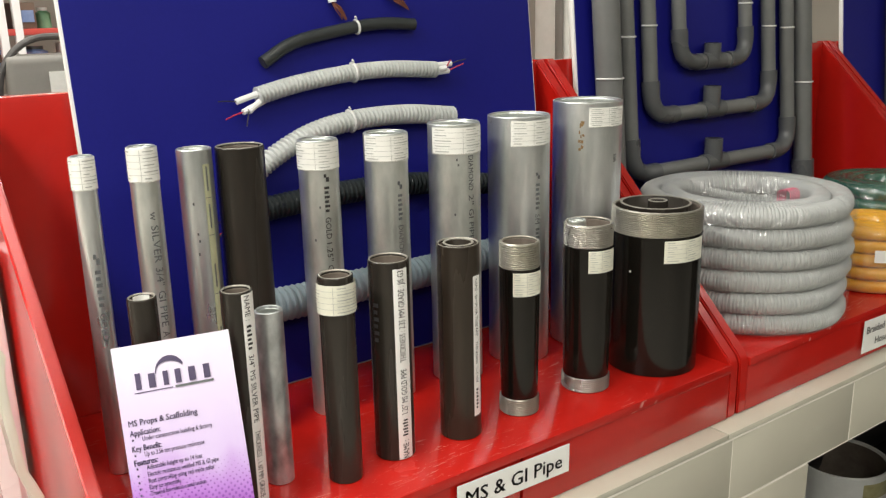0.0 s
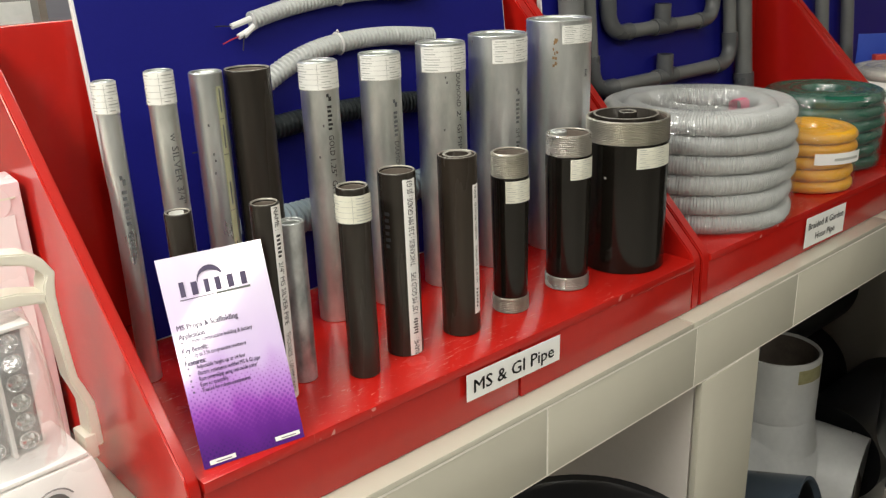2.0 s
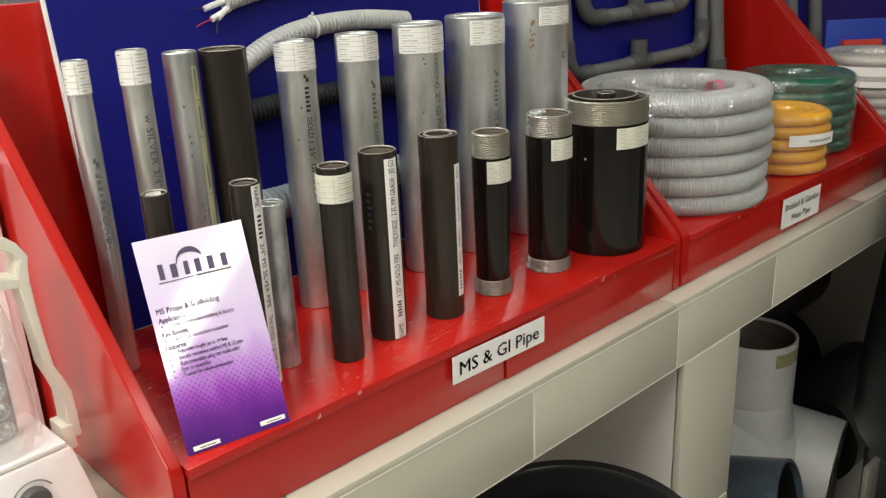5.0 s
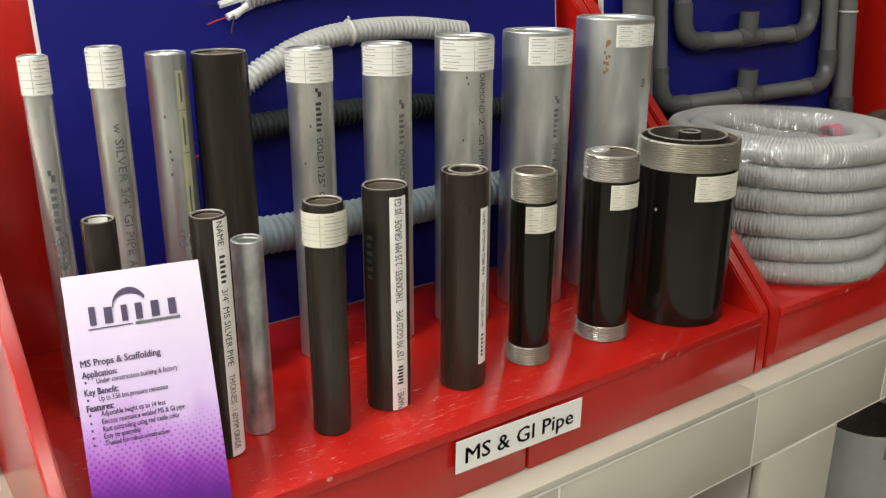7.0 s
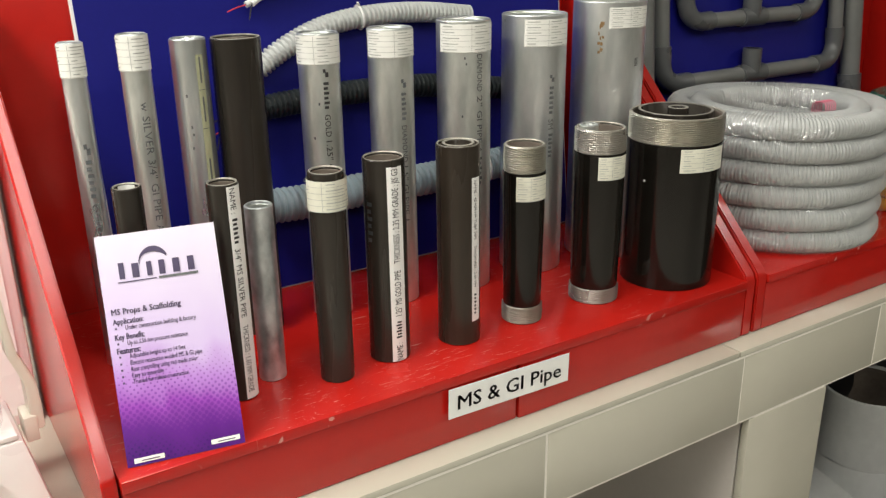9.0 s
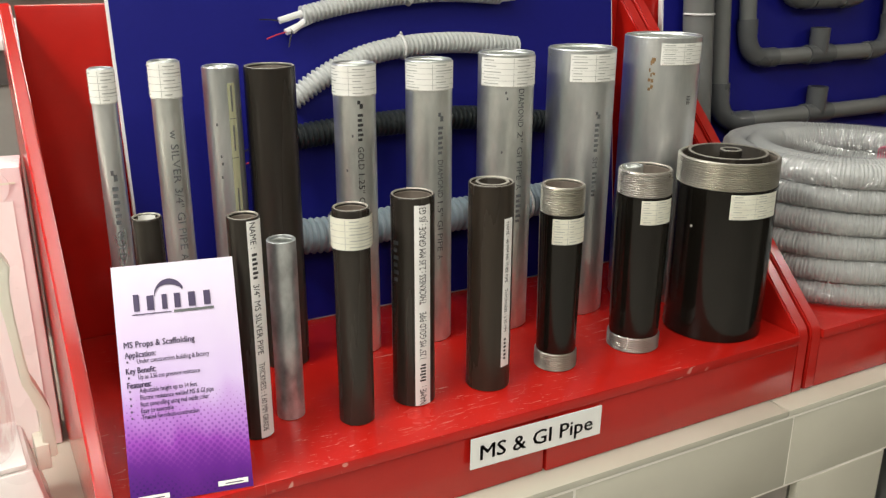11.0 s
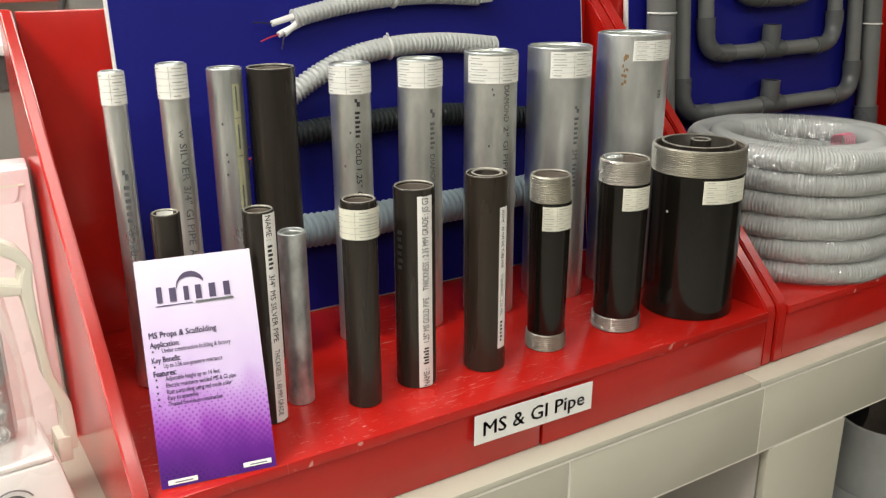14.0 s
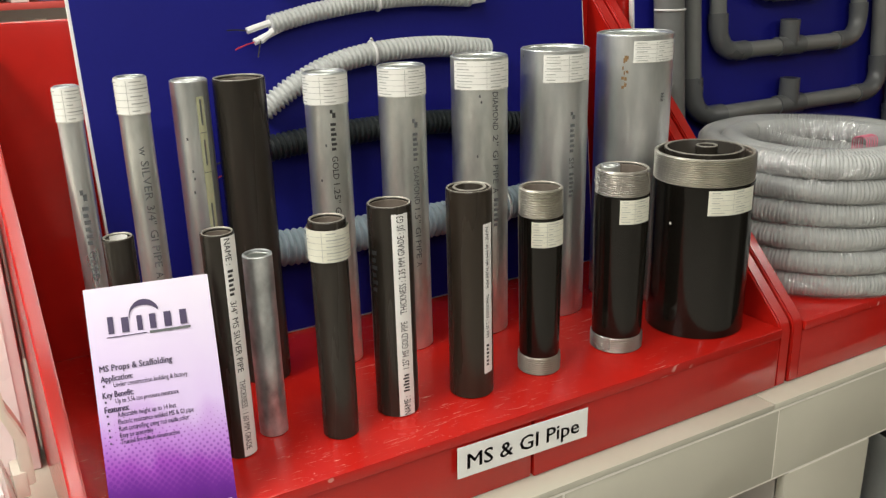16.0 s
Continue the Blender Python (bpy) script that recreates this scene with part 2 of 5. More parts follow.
def clear_film(name, tint=(0.95, 0.97, 0.97), rough=0.22, alpha=0.05, wrinkle=0.7, scale=22, gloss=0.08):
    """Crinkled clear wrapping: mostly see-through, with a wrinkled gloss."""
    m = bpy.data.materials.new(name)
    m.use_nodes = True
    n, l = m.node_tree.nodes, m.node_tree.links
    b = n["Principled BSDF"]
    b.inputs["Base Color"].default_value = (*tint, 1)
    b.inputs["Roughness"].default_value = rough
    b.inputs["Alpha"].default_value = alpha
    b.inputs["Specular IOR Level"].default_value = 1.0
    tc = n.new("ShaderNodeTexCoord")
    nz = n.new("ShaderNodeTexNoise")
    nz.inputs["Scale"].default_value, nz.inputs["Detail"].default_value, nz.inputs["Distortion"].default_value = scale, 3, 1.5
    l.new(tc.outputs["Object"], nz.inputs[0])
    bp = n.new("ShaderNodeBump")
    bp.inputs["Strength"].default_value, bp.inputs["Distance"].default_value = wrinkle, 0.012
    l.new(nz.outputs["Fac"], bp.inputs["Height"])
    l.new(bp.outputs[0], b.inputs["Normal"])
    gl = n.new("ShaderNodeBsdfGlossy")
    gl.inputs["Roughness"].default_value = 0.15
    l.new(bp.outputs[0], gl.inputs["Normal"])
    mx = n.new("ShaderNodeMixShader")
    mx.inputs[0].default_value = gloss
    l.new(b.outputs[0], mx.inputs[1])
    l.new(gl.outputs[0], mx.inputs[2])
    l.new(mx.outputs[0], n["Material Output"].inputs["Surface"])
    return m


FILM = clear_film("crinkled_clear_film", alpha=0.05, gloss=0.11)
DOME = clear_film("clear_plastic_dome", (0.97, 0.96, 0.96), 0.05, 0.20, 0.45, 14, gloss=0.22)


def flyer_paper():
    """The printed leaflet: white at the head, lilac below, violet at the foot, with a dot screen that grows downwards."""
    m = bpy.data.materials.new("glossy_violet_leaflet")
    m.use_nodes = True
    n, l = m.node_tree.nodes, m.node_tree.links
    b = n["Principled BSDF"]
    uv = n.new("ShaderNodeUVMap")
    sep = n.new("ShaderNodeSeparateXYZ")
    l.new(uv.outputs[0], sep.inputs[0])
    ramp = n.new("ShaderNodeValToRGB")
    e = ramp.color_ramp.elements
    e[0].position, e[0].color = 0.0, (0.050, 0.018, 0.145, 1)
    e[1].position, e[1].color = 1.0, (0.82, 0.77, 0.90, 1)
    for p, c in ((0.12, (0.145, 0.028, 0.27, 1)), (0.23, (0.33, 0.075, 0.48, 1)), (0.34, (0.50, 0.25, 0.68, 1)), (0.50, (0.68, 0.55, 0.84, 1))):
        k = e.new(p)
        k.color = c
    cloud = n.new("ShaderNodeTexNoise")
    cloud.inputs["Scale"].default_value, cloud.inputs["Detail"].default_value = 3.2, 2
    l.new(uv.outputs[0], cloud.inputs[0])
    tilt = n.new("ShaderNodeMath")
    tilt.operation = "MULTIPLY_ADD"
    l.new(sep.outputs["X"], tilt.inputs[0])
    tilt.inputs[1].default_value = 0.07
    l.new(sep.outputs["Y"], tilt.inputs[2])
    drift = n.new("ShaderNodeMath")
    drift.operation = "MULTIPLY_ADD"
    l.new(cloud.outputs["Fac"], drift.inputs[0])
    drift.inputs[1].default_value = 0.20
    l.new(tilt.outputs[0], drift.inputs[2])
    level = n.new("ShaderNodeMath")
    level.operation = "SUBTRACT"
    level.inputs[1].default_value = 0.135
    l.new(drift.outputs[0], level.inputs[0])
    l.new(level.outputs[0], ramp.inputs[0])
    mp = n.new("ShaderNodeMapping")
    mp.inputs["Scale"].default_value = (25, 46, 1)
    mp.inputs["Rotation"].default_value = (0, 0, radians(45))
    l.new(uv.outputs[0], mp.inputs[0])
    vo = n.new("ShaderNodeTexVoronoi")
    vo.inputs["Randomness"].default_value, vo.inputs["Scale"].default_value = 0.0, 1.0
    l.new(mp.outputs[0], vo.inputs["Vector"])
    lim = n.new("ShaderNodeMapRange")
    lim.inputs["From Min"].default_value, lim.inputs["From Max"].default_value = 0.48, 0.10
    lim.inputs["To Min"].default_value, lim.inputs["To Max"].default_value = 0.0, 0.52
    l.new(sep.outputs["Y"], lim.inputs["Value"])
    less = n.new("ShaderNodeMath")
    less.operation = "LESS_THAN"
    l.new(vo.outputs["Distance"], less.inputs[0])
    l.new(lim.outputs[0], less.inputs[1])
    am = n.new("ShaderNodeMath")
    am.operation = "MULTIPLY"
    am.inputs[1].default_value = 0.45
    l.new(less.outputs[0], am.inputs[0])
    mix = n.new("ShaderNodeMix")
    mix.data_type = "RGBA"
    l.new(am.outputs[0], mix.inputs["Factor"])
    l.new(ramp.outputs[0], mix.inputs["A"])
    mix.inputs["B"].default_value = (0.13, 0.02, 0.27, 1)
    l.new(mix.outputs["Result"], b.inputs["Base Color"])
    b.inputs["Roughness"].default_value = 0.09
    return m


RIM = material("cut_steel_edge", (0.30, 0.285, 0.24), (0.50, 0.475, 0.41), 0.38, metal=0.45, scale=60)
RIM_ZINC = material("cut_zinc_edge", (0.36, 0.38, 0.38), (0.55, 0.57, 0.57), 0.35, metal=0.6, scale=60)
LEG_SIDE = material("pale_plaster", (0.60, 0.55, 0.50), (0.68, 0.63, 0.58), 0.6, scale=4, bump=0.1)
FLYER = flyer_paper()
VIOLET_INK = material("violet_ink", (0.05, 0.035, 0.09), (0.08, 0.06, 0.13), 0.4, scale=40)

# ---------- building helpers ----------


def thing(name, x, y, z, label, category, rz=0.0, group=""):
    ob = new(name)
    ob.matrix_world = pose(x, y, z, 0, 0, rz)
    ob.empty_display_size = 0.02
    return tagged(ob, label, category, group)


def part(name, bm, mat, parent=None, label="", smooth=True):
    me = bpy.data.meshes.new(name)
    bmesh.ops.recalc_face_normals(bm, faces=bm.faces)
    bm.to_mesh(me)
    bm.free()
    me.materials.append(mat)
    if smooth:
        me.shade_smooth()
        me.set_sharp_from_angle(angle=radians(35))
    ob = new(name, me)
    ob.parent = parent
    return tagged(ob, label)


def from_lists(verts, faces):
    bm = bmesh.new()
    vs = [bm.verts.new(v) for v in verts]
    for f in faces:
        bm.faces.new([vs[i] for i in f])
    return bm


def box(x0, x1, y0, y1, z0, z1, bevel=0.0, segs=2, bm=None):
    own = bmesh.new()
    bmesh.ops.create_cube(own, size=1.0)
    for v in own.verts:
        v.co = Vector(((x0 + x1) / 2 + v.co.x * (x1 - x0), (y0 + y1) / 2 + v.co.y * (y1 - y0), (z0 + z1) / 2 + v.co.z * (z1 - z0)))
    if bevel:
        bmesh.ops.bevel(own, geom=own.edges[:], offset=bevel, segments=segs, affect="EDGES", profile=0.6)
    if bm is None:
        return own
    me = bpy.data.meshes.new("join")
    own.to_mesh(me)
    own.free()
    bm.from_mesh(me)
    bpy.data.meshes.remove(me)
    return bm


def lathe(profile, segs=48, closed=True, wobble=0.0):
    """A turned form from (radius, height) pairs; closed joins the last ring to the first."""
    verts, faces, n = [], [], len(profile)
    for r, z in profile:
        for k in range(segs):
            a = 2 * math.pi * k / segs
            rr = r * (1 + wobble * noise.noise((math.cos(a) * 2, math.sin(a) * 2, z * 30)))
            verts.append((rr * math.cos(a), rr * math.sin(a), z))
    for i in range(n if closed else n - 1):
        j = (i + 1) % n
        for k in range(segs):
            q = (k + 1) % segs
            faces.append((i * segs + k, i * segs + q, j * segs + q, j * segs + k))
    return from_lists(verts, faces)


def sweep(points, radius, sides=10, caps=True, bore=None):
    """A round section carried along points; radius is one number or one for each point."""
    pts = [Vector(p) for p in points]
    verts, faces = [], []
    ref = None
    for i, p in enumerate(pts):
        t = (pts[min(i + 1, len(pts) - 1)] - pts[max(i - 1, 0)]).normalized()
        if ref is None:
            ref = t.orthogonal().normalized()
        ref = (ref - t * ref.dot(t)).normalized()
        side = t.cross(ref)
        r = radius[i] if isinstance(radius, (list, tuple)) else radius
        for k in range(sides):
            a = 2 * math.pi * k / sides
            verts.append(tuple(p + r * (math.cos(a) * ref + math.sin(a) * side)))
    for i in range(len(pts) - 1):
        for k in range(sides):
            q = (k + 1) % sides
            faces.append((i * sides + k, i * sides + q, (i + 1) * sides + q, (i + 1) * sides + k))
    if caps:
        faces.append(tuple(range(sides))[::-1])
        faces.append(tuple((len(pts) - 1) * sides + k for k in range(sides)))
    return from_lists(verts, faces)


def smooth_path(points, n=24):
    """A rounded line through the points (Catmull-Rom)."""
    p = [Vector(q) for q in points]
    p = [2 * p[0] - p[1], *p, 2 * p[-1] - p[-2]]
    out = []
    for i in range(1, len(p) - 2):
        for k in range(n):
            t = k / n
            a, b, c, d = p[i - 1], p[i], p[i + 1], p[i + 2]
            out.append(0.5 * ((2 * b) + (c - a) * t + (2 * a - 5 * b + 4 * c - d) * t * t + (3 * b - a - 3 * c + d) * t ** 3))
    out.append(p[-2])
    return out


def resample(points, step):
    pts = [Vector(p) for p in points]
    d = [0.0]
    for a, b in zip(pts, pts[1:]):
        d.append(d[-1] + (b - a).length)
    n = max(int(d[-1] / step), 2)
    out, j = [], 0
    for i in range(n + 1):
        s = d[-1] * i / n
        while j < len(d) - 2 and d[j + 1] < s:
            j += 1
        out.append(pts[j].lerp(pts[j + 1], (s - d[j]) / max(d[j + 1] - d[j], 1e-9)))
    return out


def ribbed(points, radius, pitch, depth, sides=14):
    """A corrugated tube along points: two rings on each crest and two in each groove."""
    pts = resample(points, pitch / 4)
    return sweep(pts, [radius if i % 4 in (0, 1) else radius - depth for i in range(len(pts))], sides)


def patch(r, z0, z1, a0, a1, wave=0.0):
    """A piece of paper bent round a cylinder; angles in radians."""
    n = max(int(abs(a1 - a0) * 180 / math.pi / 7), 2)
    verts, faces = [], []
    for i in range(n + 1):
        a = a0 + (a1 - a0) * i / n
        rr = r + wave * noise.noise((a * 3, z0 * 40, r * 90))
        for z in (z0, z1):
            verts.append((rr * math.cos(a), rr * math.sin(a), z))
    for i in range(n):
        faces.append((2 * i, 2 * i + 2, 2 * i + 3, 2 * i + 1))
    return from_lists(verts, faces)


def merge(bm, other):
    me = bpy.data.meshes.new("join")
    other.to_mesh(me)
    other.free()
    bm.from_mesh(me)
    bpy.data.meshes.remove(me)
    return bm


def text_bm(words, height, width=None, bold=0.0):
    """The letters as flat faces in the xy plane, from x = 0, scaled to a cap height and, if told, to a width."""
    cu = bpy.data.curves.new("letters", "FONT")
    cu.body, cu.size, cu.resolution_u = words, 1.0, 2
    ob = bpy.data.objects.new("letters", cu)
    scene.collection.objects.link(ob)
    bpy.context.view_layer.update()
    me = bpy.data.meshes.new_from_object(ob.evaluated_get(bpy.context.evaluated_depsgraph_get()))
    bpy.data.objects.remove(ob)
    bpy.data.curves.remove(cu)
    bm = bmesh.new()
    bm.from_mesh(me)
    bpy.data.meshes.remove(me)
    xs = [v.co.x for v in bm.verts]
    x0, w = min(xs), max(xs) - min(xs)
    ky = height / 0.70
    kx = width / w if width else ky
    for v in bm.verts:
        v.co = Vector(((v.co.x - x0) * kx, v.co.y * ky, 0))
    if bold:
        for dx, dy in ((bold, 0.0), (bold * 0.5, bold * 0.5)):
            twin = bm.copy()
            for v in twin.verts:
                v.co += Vector((dx * ky, dy * ky, 0))
            merge(bm, twin)
    return bm


def bar_bm(x0, x1, y0, y1):
    n = max(int((x1 - x0) / 0.004), 1)
    verts, faces = [], []
    for i in range(n + 1):
        x = x0 + (x1 - x0) * i / n
        verts += [(x, y0, 0), (x, y1, 0)]
    for i in range(n):
        faces.append((2 * i, 2 * i + 2, 2 * i + 3, 2 * i + 1))
    return from_lists(verts, faces)


def wrap_vertical(bm, r, z_start, angle, down=True):
    """Lays flat lettering on a cylinder, running down (or up) it."""
    for v in bm.verts:
        x, y = v.co.x, v.co.y
        a = angle + (y / r if down else -y / r)
        z = z_start - x if down else z_start + x
        v.co = Vector((r * math.cos(a), r * math.sin(a), z))
    return bm

# ---------- the room ----------


def setting(name, bm, mat, label, category, smooth=False):
    return tagged(part(name, bm, mat, None, label, smooth), label, category, "", "structure")


setting("floor", box(-3.2, 5.2, -6.2, 4.7, -0.1, 0.0), FLOOR, "grey-beige tiled shop floor", "floor")
setting("ceiling", box(-3.2, 5.2, -6.2, 4.7, 2.95, 3.05), CEIL, "plain white ceiling over the shop", "ceiling")
setting("wall_north", box(-3.0, 5.0, 4.5, 4.6, 0, 2.95), WALL, "plain cream painted wall behind the shelves", "wall")
setting("wall_south", box(-3.0, 5.0, -6.1, -6.0, 0, 2.95), WALL, "plain cream painted wall", "wall")
setting("wall_west", box(-3.1, -3.0, -6.1, 4.6, 0, 2.95), WALL, "plain cream painted wall", "wall")
setting("wall_east", box(5.0, 5.1, -6.1, 4.6, 0, 2.95), WALL, "plain cream painted wall", "wall")

# ---------- the tiled counter ----------
CTOP, CFRONT = 0.825, 0.565
counter = thing("display_counter", 0.9, 0.565, 0, "cream tiled masonry counter with open bays below", "counter")
X = lambda x: x - 0.9
Y = lambda y: y - 0.565
part("slab", box(X(-1.6), X(3.4), Y(0.5656), Y(1.16), 0.7215, 0.8165), GROUT, counter, "white grout between the tiles", False)
for x0, x1 in ((-1.6, -0.372), (-0.370, 0.240), (0.242, 0.850), (0.852, 1.460), (1.462, 2.069), (2.071, 2.678), (2.680, 3.4)):
    part("top_tile", box(X(x0), X(x1), Y(0.5638), Y(1.16), 0.8172, CTOP, 0.0012), TILE, counter, "glazed cream top tile", True)
part("grout_line", box(X(-1.6), X(3.4), Y(0.5643), Y(0.5653), 0.8142, 0.8170), GROUT, counter, "white grout line under the top tiles", False)
for x0, x1 in ((-0.60, -0.022), (-0.019, 0.558), (0.561, 0.8615), (0.8635, 1.138), (1.141, 1.72), (1.723, 2.3), (2.303, 2.88), (2.883, 3.4)):
    part("band_tile", box(X(x0), X(x1), Y(CFRONT), Y(0.58), 0.724, 0.8140, 0.0010), TILE, counter)
for x0, x1 in ((0.885, 1.040), (-0.75, -0.59), (2.12, 2.28), (3.20, 3.36)):
    part("leg", box(X(x0 + 0.008), X(x1 - 0.004), Y(0.5656), Y(1.14), 0.0, 0.7213), GROUT, counter, "", False)
    for z0, z1 in ((0.005, 0.427), (0.430, 0.7205)):
        part("leg_tile", box(X(x0), X(x1), Y(CFRONT), Y(0.576), z0, z1, 0.0015), TILE, counter)
    part("side_face", box(X(x0 + 0.001), X(x0 + 0.0085), Y(0.579), Y(1.14), 0.005, 0.7185, 0.001), LEG_SIDE, counter, "plastered side of the leg")
# The deep shade of the bays, put in as a black board.
part("bay_shade_board", box(X(-1.6), X(3.4), Y(1.142), Y(1.158), 0.0, 0.720), HDPE_AND_SHADE, counter, "", False)

# ---------- the red display trays ----------
TFLOOR, TFRONT, TBACK, TTOP = 0.900, 0.590, 0.965, 1.260


def side_panel(x0, x1, parent, oy, skew=0.0):
    """A board whose upper edge slopes from the low front to the high back; skew sets its front end over."""
    prof = [(TFRONT, CTOP + 0.001), (TBACK, CTOP + 0.001), (TBACK, TTOP), (TBACK - 0.012, TTOP), (TFRONT + 0.004, TFLOOR + 0.006), (TFRONT, TFLOOR - 0.004)]
    bm = bmesh.new()
    a = [bm.verts.new((x0 + skew * (0.79 - y), y - oy, z)) for y, z in prof]
    b = [bm.verts.new((x1 + skew * (0.79 - y), y - oy, z)) for y, z in prof]
    bm.faces.new(a)
    bm.faces.new(b[::-1])
    for i in range(len(prof)):
        j = (i + 1) % len(prof)
        bm.faces.new((a[i], a[j], b[j], b[i]))
    bmesh.ops.bevel(bm, geom=bm.edges[:], offset=0.0018, segments=2, affect="EDGES")
    return part("side_panel", bm, RED, parent)


def red_tray(x0, x1, label, seam=None, thin=None):
    t = thing("display_tray", x0, TFRONT, CTOP, label, "display tray", 0, "red trays on the counter")
    w, th = x1 - x0, 0.017
    oz = CTOP
    tl = thin or th
    part("tray_floor", box(tl + (0.0045 if thin else 0.0005), w - th - 0.0005, -0.0025, TBACK - TFRONT - 0.0005, TFLOOR - 0.011 - oz, TFLOOR - oz, 0.0016), RED_FLOOR, t, "scuffed red tray floor")
    ends = [(tl + 0.0048, seam - x0 - 0.001, 0.0018), (seam - x0 + 0.001, w - th - 0.0005, 0.0)] if seam else [(tl + 0.0005, w - th - 0.0005, 0.0008)]
    for xa, xb, set_back in ends:
        part("front_board", box(xa, xb, set_back, 0.015, 0.001, TFLOOR - 0.0114 - oz, 0.0016), RED, t)
    part("back_panel", box(tl + 0.0005, w - th - 0.0005, TBACK - TFRONT - 0.016, TBACK - TFRONT - 0.0005, TFLOOR - oz + 0.0005, TTOP - oz - 0.002, 0.0015), RED, t)
    for a, b in ((0.0, tl), (w - th, w)):
        p = side_panel(a, b, t, TFRONT, 0.013 if thin and a == 0.0 else 0.0)
        for v in p.data.vertices:
            v.co.z -= oz
    return t


red_tray(0.135, 0.899, "glossy red painted wooden tray with sloped sides holding steel pipes", 0.5405, 0.012)
red_tray(0.903, 1.642, "glossy red painted wooden tray holding coiled hoses")
red_tray(1.646, 2.60, "glossy red painted wooden tray holding a clear hose coil")
red_tray(2.604, 3.35, "glossy red painted wooden tray at the far end")

# ---------- blue boards that lean on the trays' backs ----------


def blue_board(x0, x1, y, lean, height, label):
    b = thing("display_board", x0, y, TFLOOR, label, "display board", 0, "blue display boards")
    b.matrix_world = pose(x0, y, TFLOOR + 0.0005, -lean)
    part("panel", box(0, x1 - x0, 0.0, 0.008, 0.0, height, 0.0008), BOARD_EDGE, b, "white board edge")
    part("blue_face", box(0.0025, x1 - x0 - 0.0025, -0.0012, -0.0001, 0.002, height - 0.003), BLUE, b, "flat blue facing sheet", False)
    return b


LEAN, BASE_1, LEAN_2, BASE_2 = 6.5, 0.884, 5.5, 0.904


def on_board(z, second=False):
    """How far back a board's face lies at a height."""
    if second:
        return BASE_2 - 0.0015 + (z - TFLOOR) * math.tan(radians(LEAN_2))
    return BASE_1 - 0.0015 + (z - TFLOOR) * math.tan(radians(LEAN))


blue_board(0.228, 0.852, BASE_1, LEAN, 0.62, "royal blue board with white edges showing flexible conduits")
blue_board(0.949, 1.566, BASE_2, LEAN_2, 0.62, "royal blue board with white edge showing grey plastic pipes")
blue_board(2.632, 3.30, BASE_2, LEAN_2, 0.62, "royal blue board with white edge at the far end")
blue_board(1.675, 2.575, BASE_2, LEAN_2, 0.62, "royal blue board with white edge behind a clear hose")


def conduit(label, points, radius, mat, pitch=None, depth=0.0027, ties=(), wires=True, wire_right=True, sheath=True):
    """A length of conduit tied to the board, with the cable ends that stick out of it. Points are (x, z, lift)."""
    pts = [(x, on_board(z) - radius - 0.001 - lift, z) for x, z, lift in points]
    o = Vector(pts[0])
    c = thing("conduit_sample", *o, label, "conduit", 0, "conduit samples on the board")
    loc = [Vector(p) - o for p in pts]
    line = smooth_path(loc)
    if pitch:
        part("corrugated_tube", ribbed(line, radius, pitch, depth), mat, c)
    else:
        line2 = resample(line, 0.006)
        ob = part("tube", sweep(line2, radius, 18, True), mat, c)
        d = (line2[0] - line2[1]).normalized()
        # The end is solid; a black disc gives the shade of a bore.
        part("bore", sweep([line2[0] + d * 0.0002, line2[0] + d * 0.0006], radius * 0.72, 16), WIRE_BLACK_AND_SHADE, c, "dark disc painted as the shade in an open end")
    for f in ties:
        p = line[int(f * (len(line) - 1))]
        q = line[min(int(f * (len(line) - 1)) + 2, len(line) - 1)]
        t = (q - p).normalized()
        up = Vector((0, -1, 0)).cross(t).normalized()
        ring = [p + (radius + 0.0006) * (math.cos(a) * up + math.sin(a) * Vector((0, -1, 0))) for a in [math.pi * k / 12 for k in range(-2, 15)]]
        part("cable_tie", sweep(ring, 0.0016, 6), TIE, c, "white nylon cable tie")
        part("tie_end", sweep([ring[3], ring[3] + Vector((-0.001, -0.002, 0.003)), ring[3] + Vector((-0.003, -0.003, 0.0045))], 0.0013, 5), TIE, c)
    if wires:
        for end, sgn in ((line[0], -1),) + (((line[-1], 1),) if wire_right else ()):
            for k, (dz, ln, cm) in enumerate(((0.005, 0.022, WIRE_BLACK_AND_SHADE), (-0.005, 0.022, COPPER_RED), (-0.001, 0.015, COPPER_RED if sgn > 0 else WIRE_BLACK_AND_SHADE))):
                base = end + Vector((-sgn * 0.01, 0, dz))
                fall = -0.35 if sgn < 0 else 0.06
                mid = base + Vector((sgn * (0.036 - 0.006 * k), -0.003 * k, fall * (0.026 + 0.008 * k) - dz * 0.1))
                part("cable", sweep(smooth_path([base, (base + mid) / 2, mid], 6), 0.0036 if sheath else 0.0009, 8), CABLE if sheath else cm, c, "white cable core" if sheath else "thin bare wire")
                tip = mid + Vector((sgn * ln * (1.0 if k < 2 else 0.35), -0.003, (0.002, -0.006, -0.016)[k] if sgn < 0 else (0.005, 0.008, 0.010)[k]))
                part("wire", sweep(smooth_path([mid, (mid + tip) / 2 + Vector((0, 0, 0.0006)), tip], 5), 0.0008, 5), cm, c, "bared wire end")
    return c


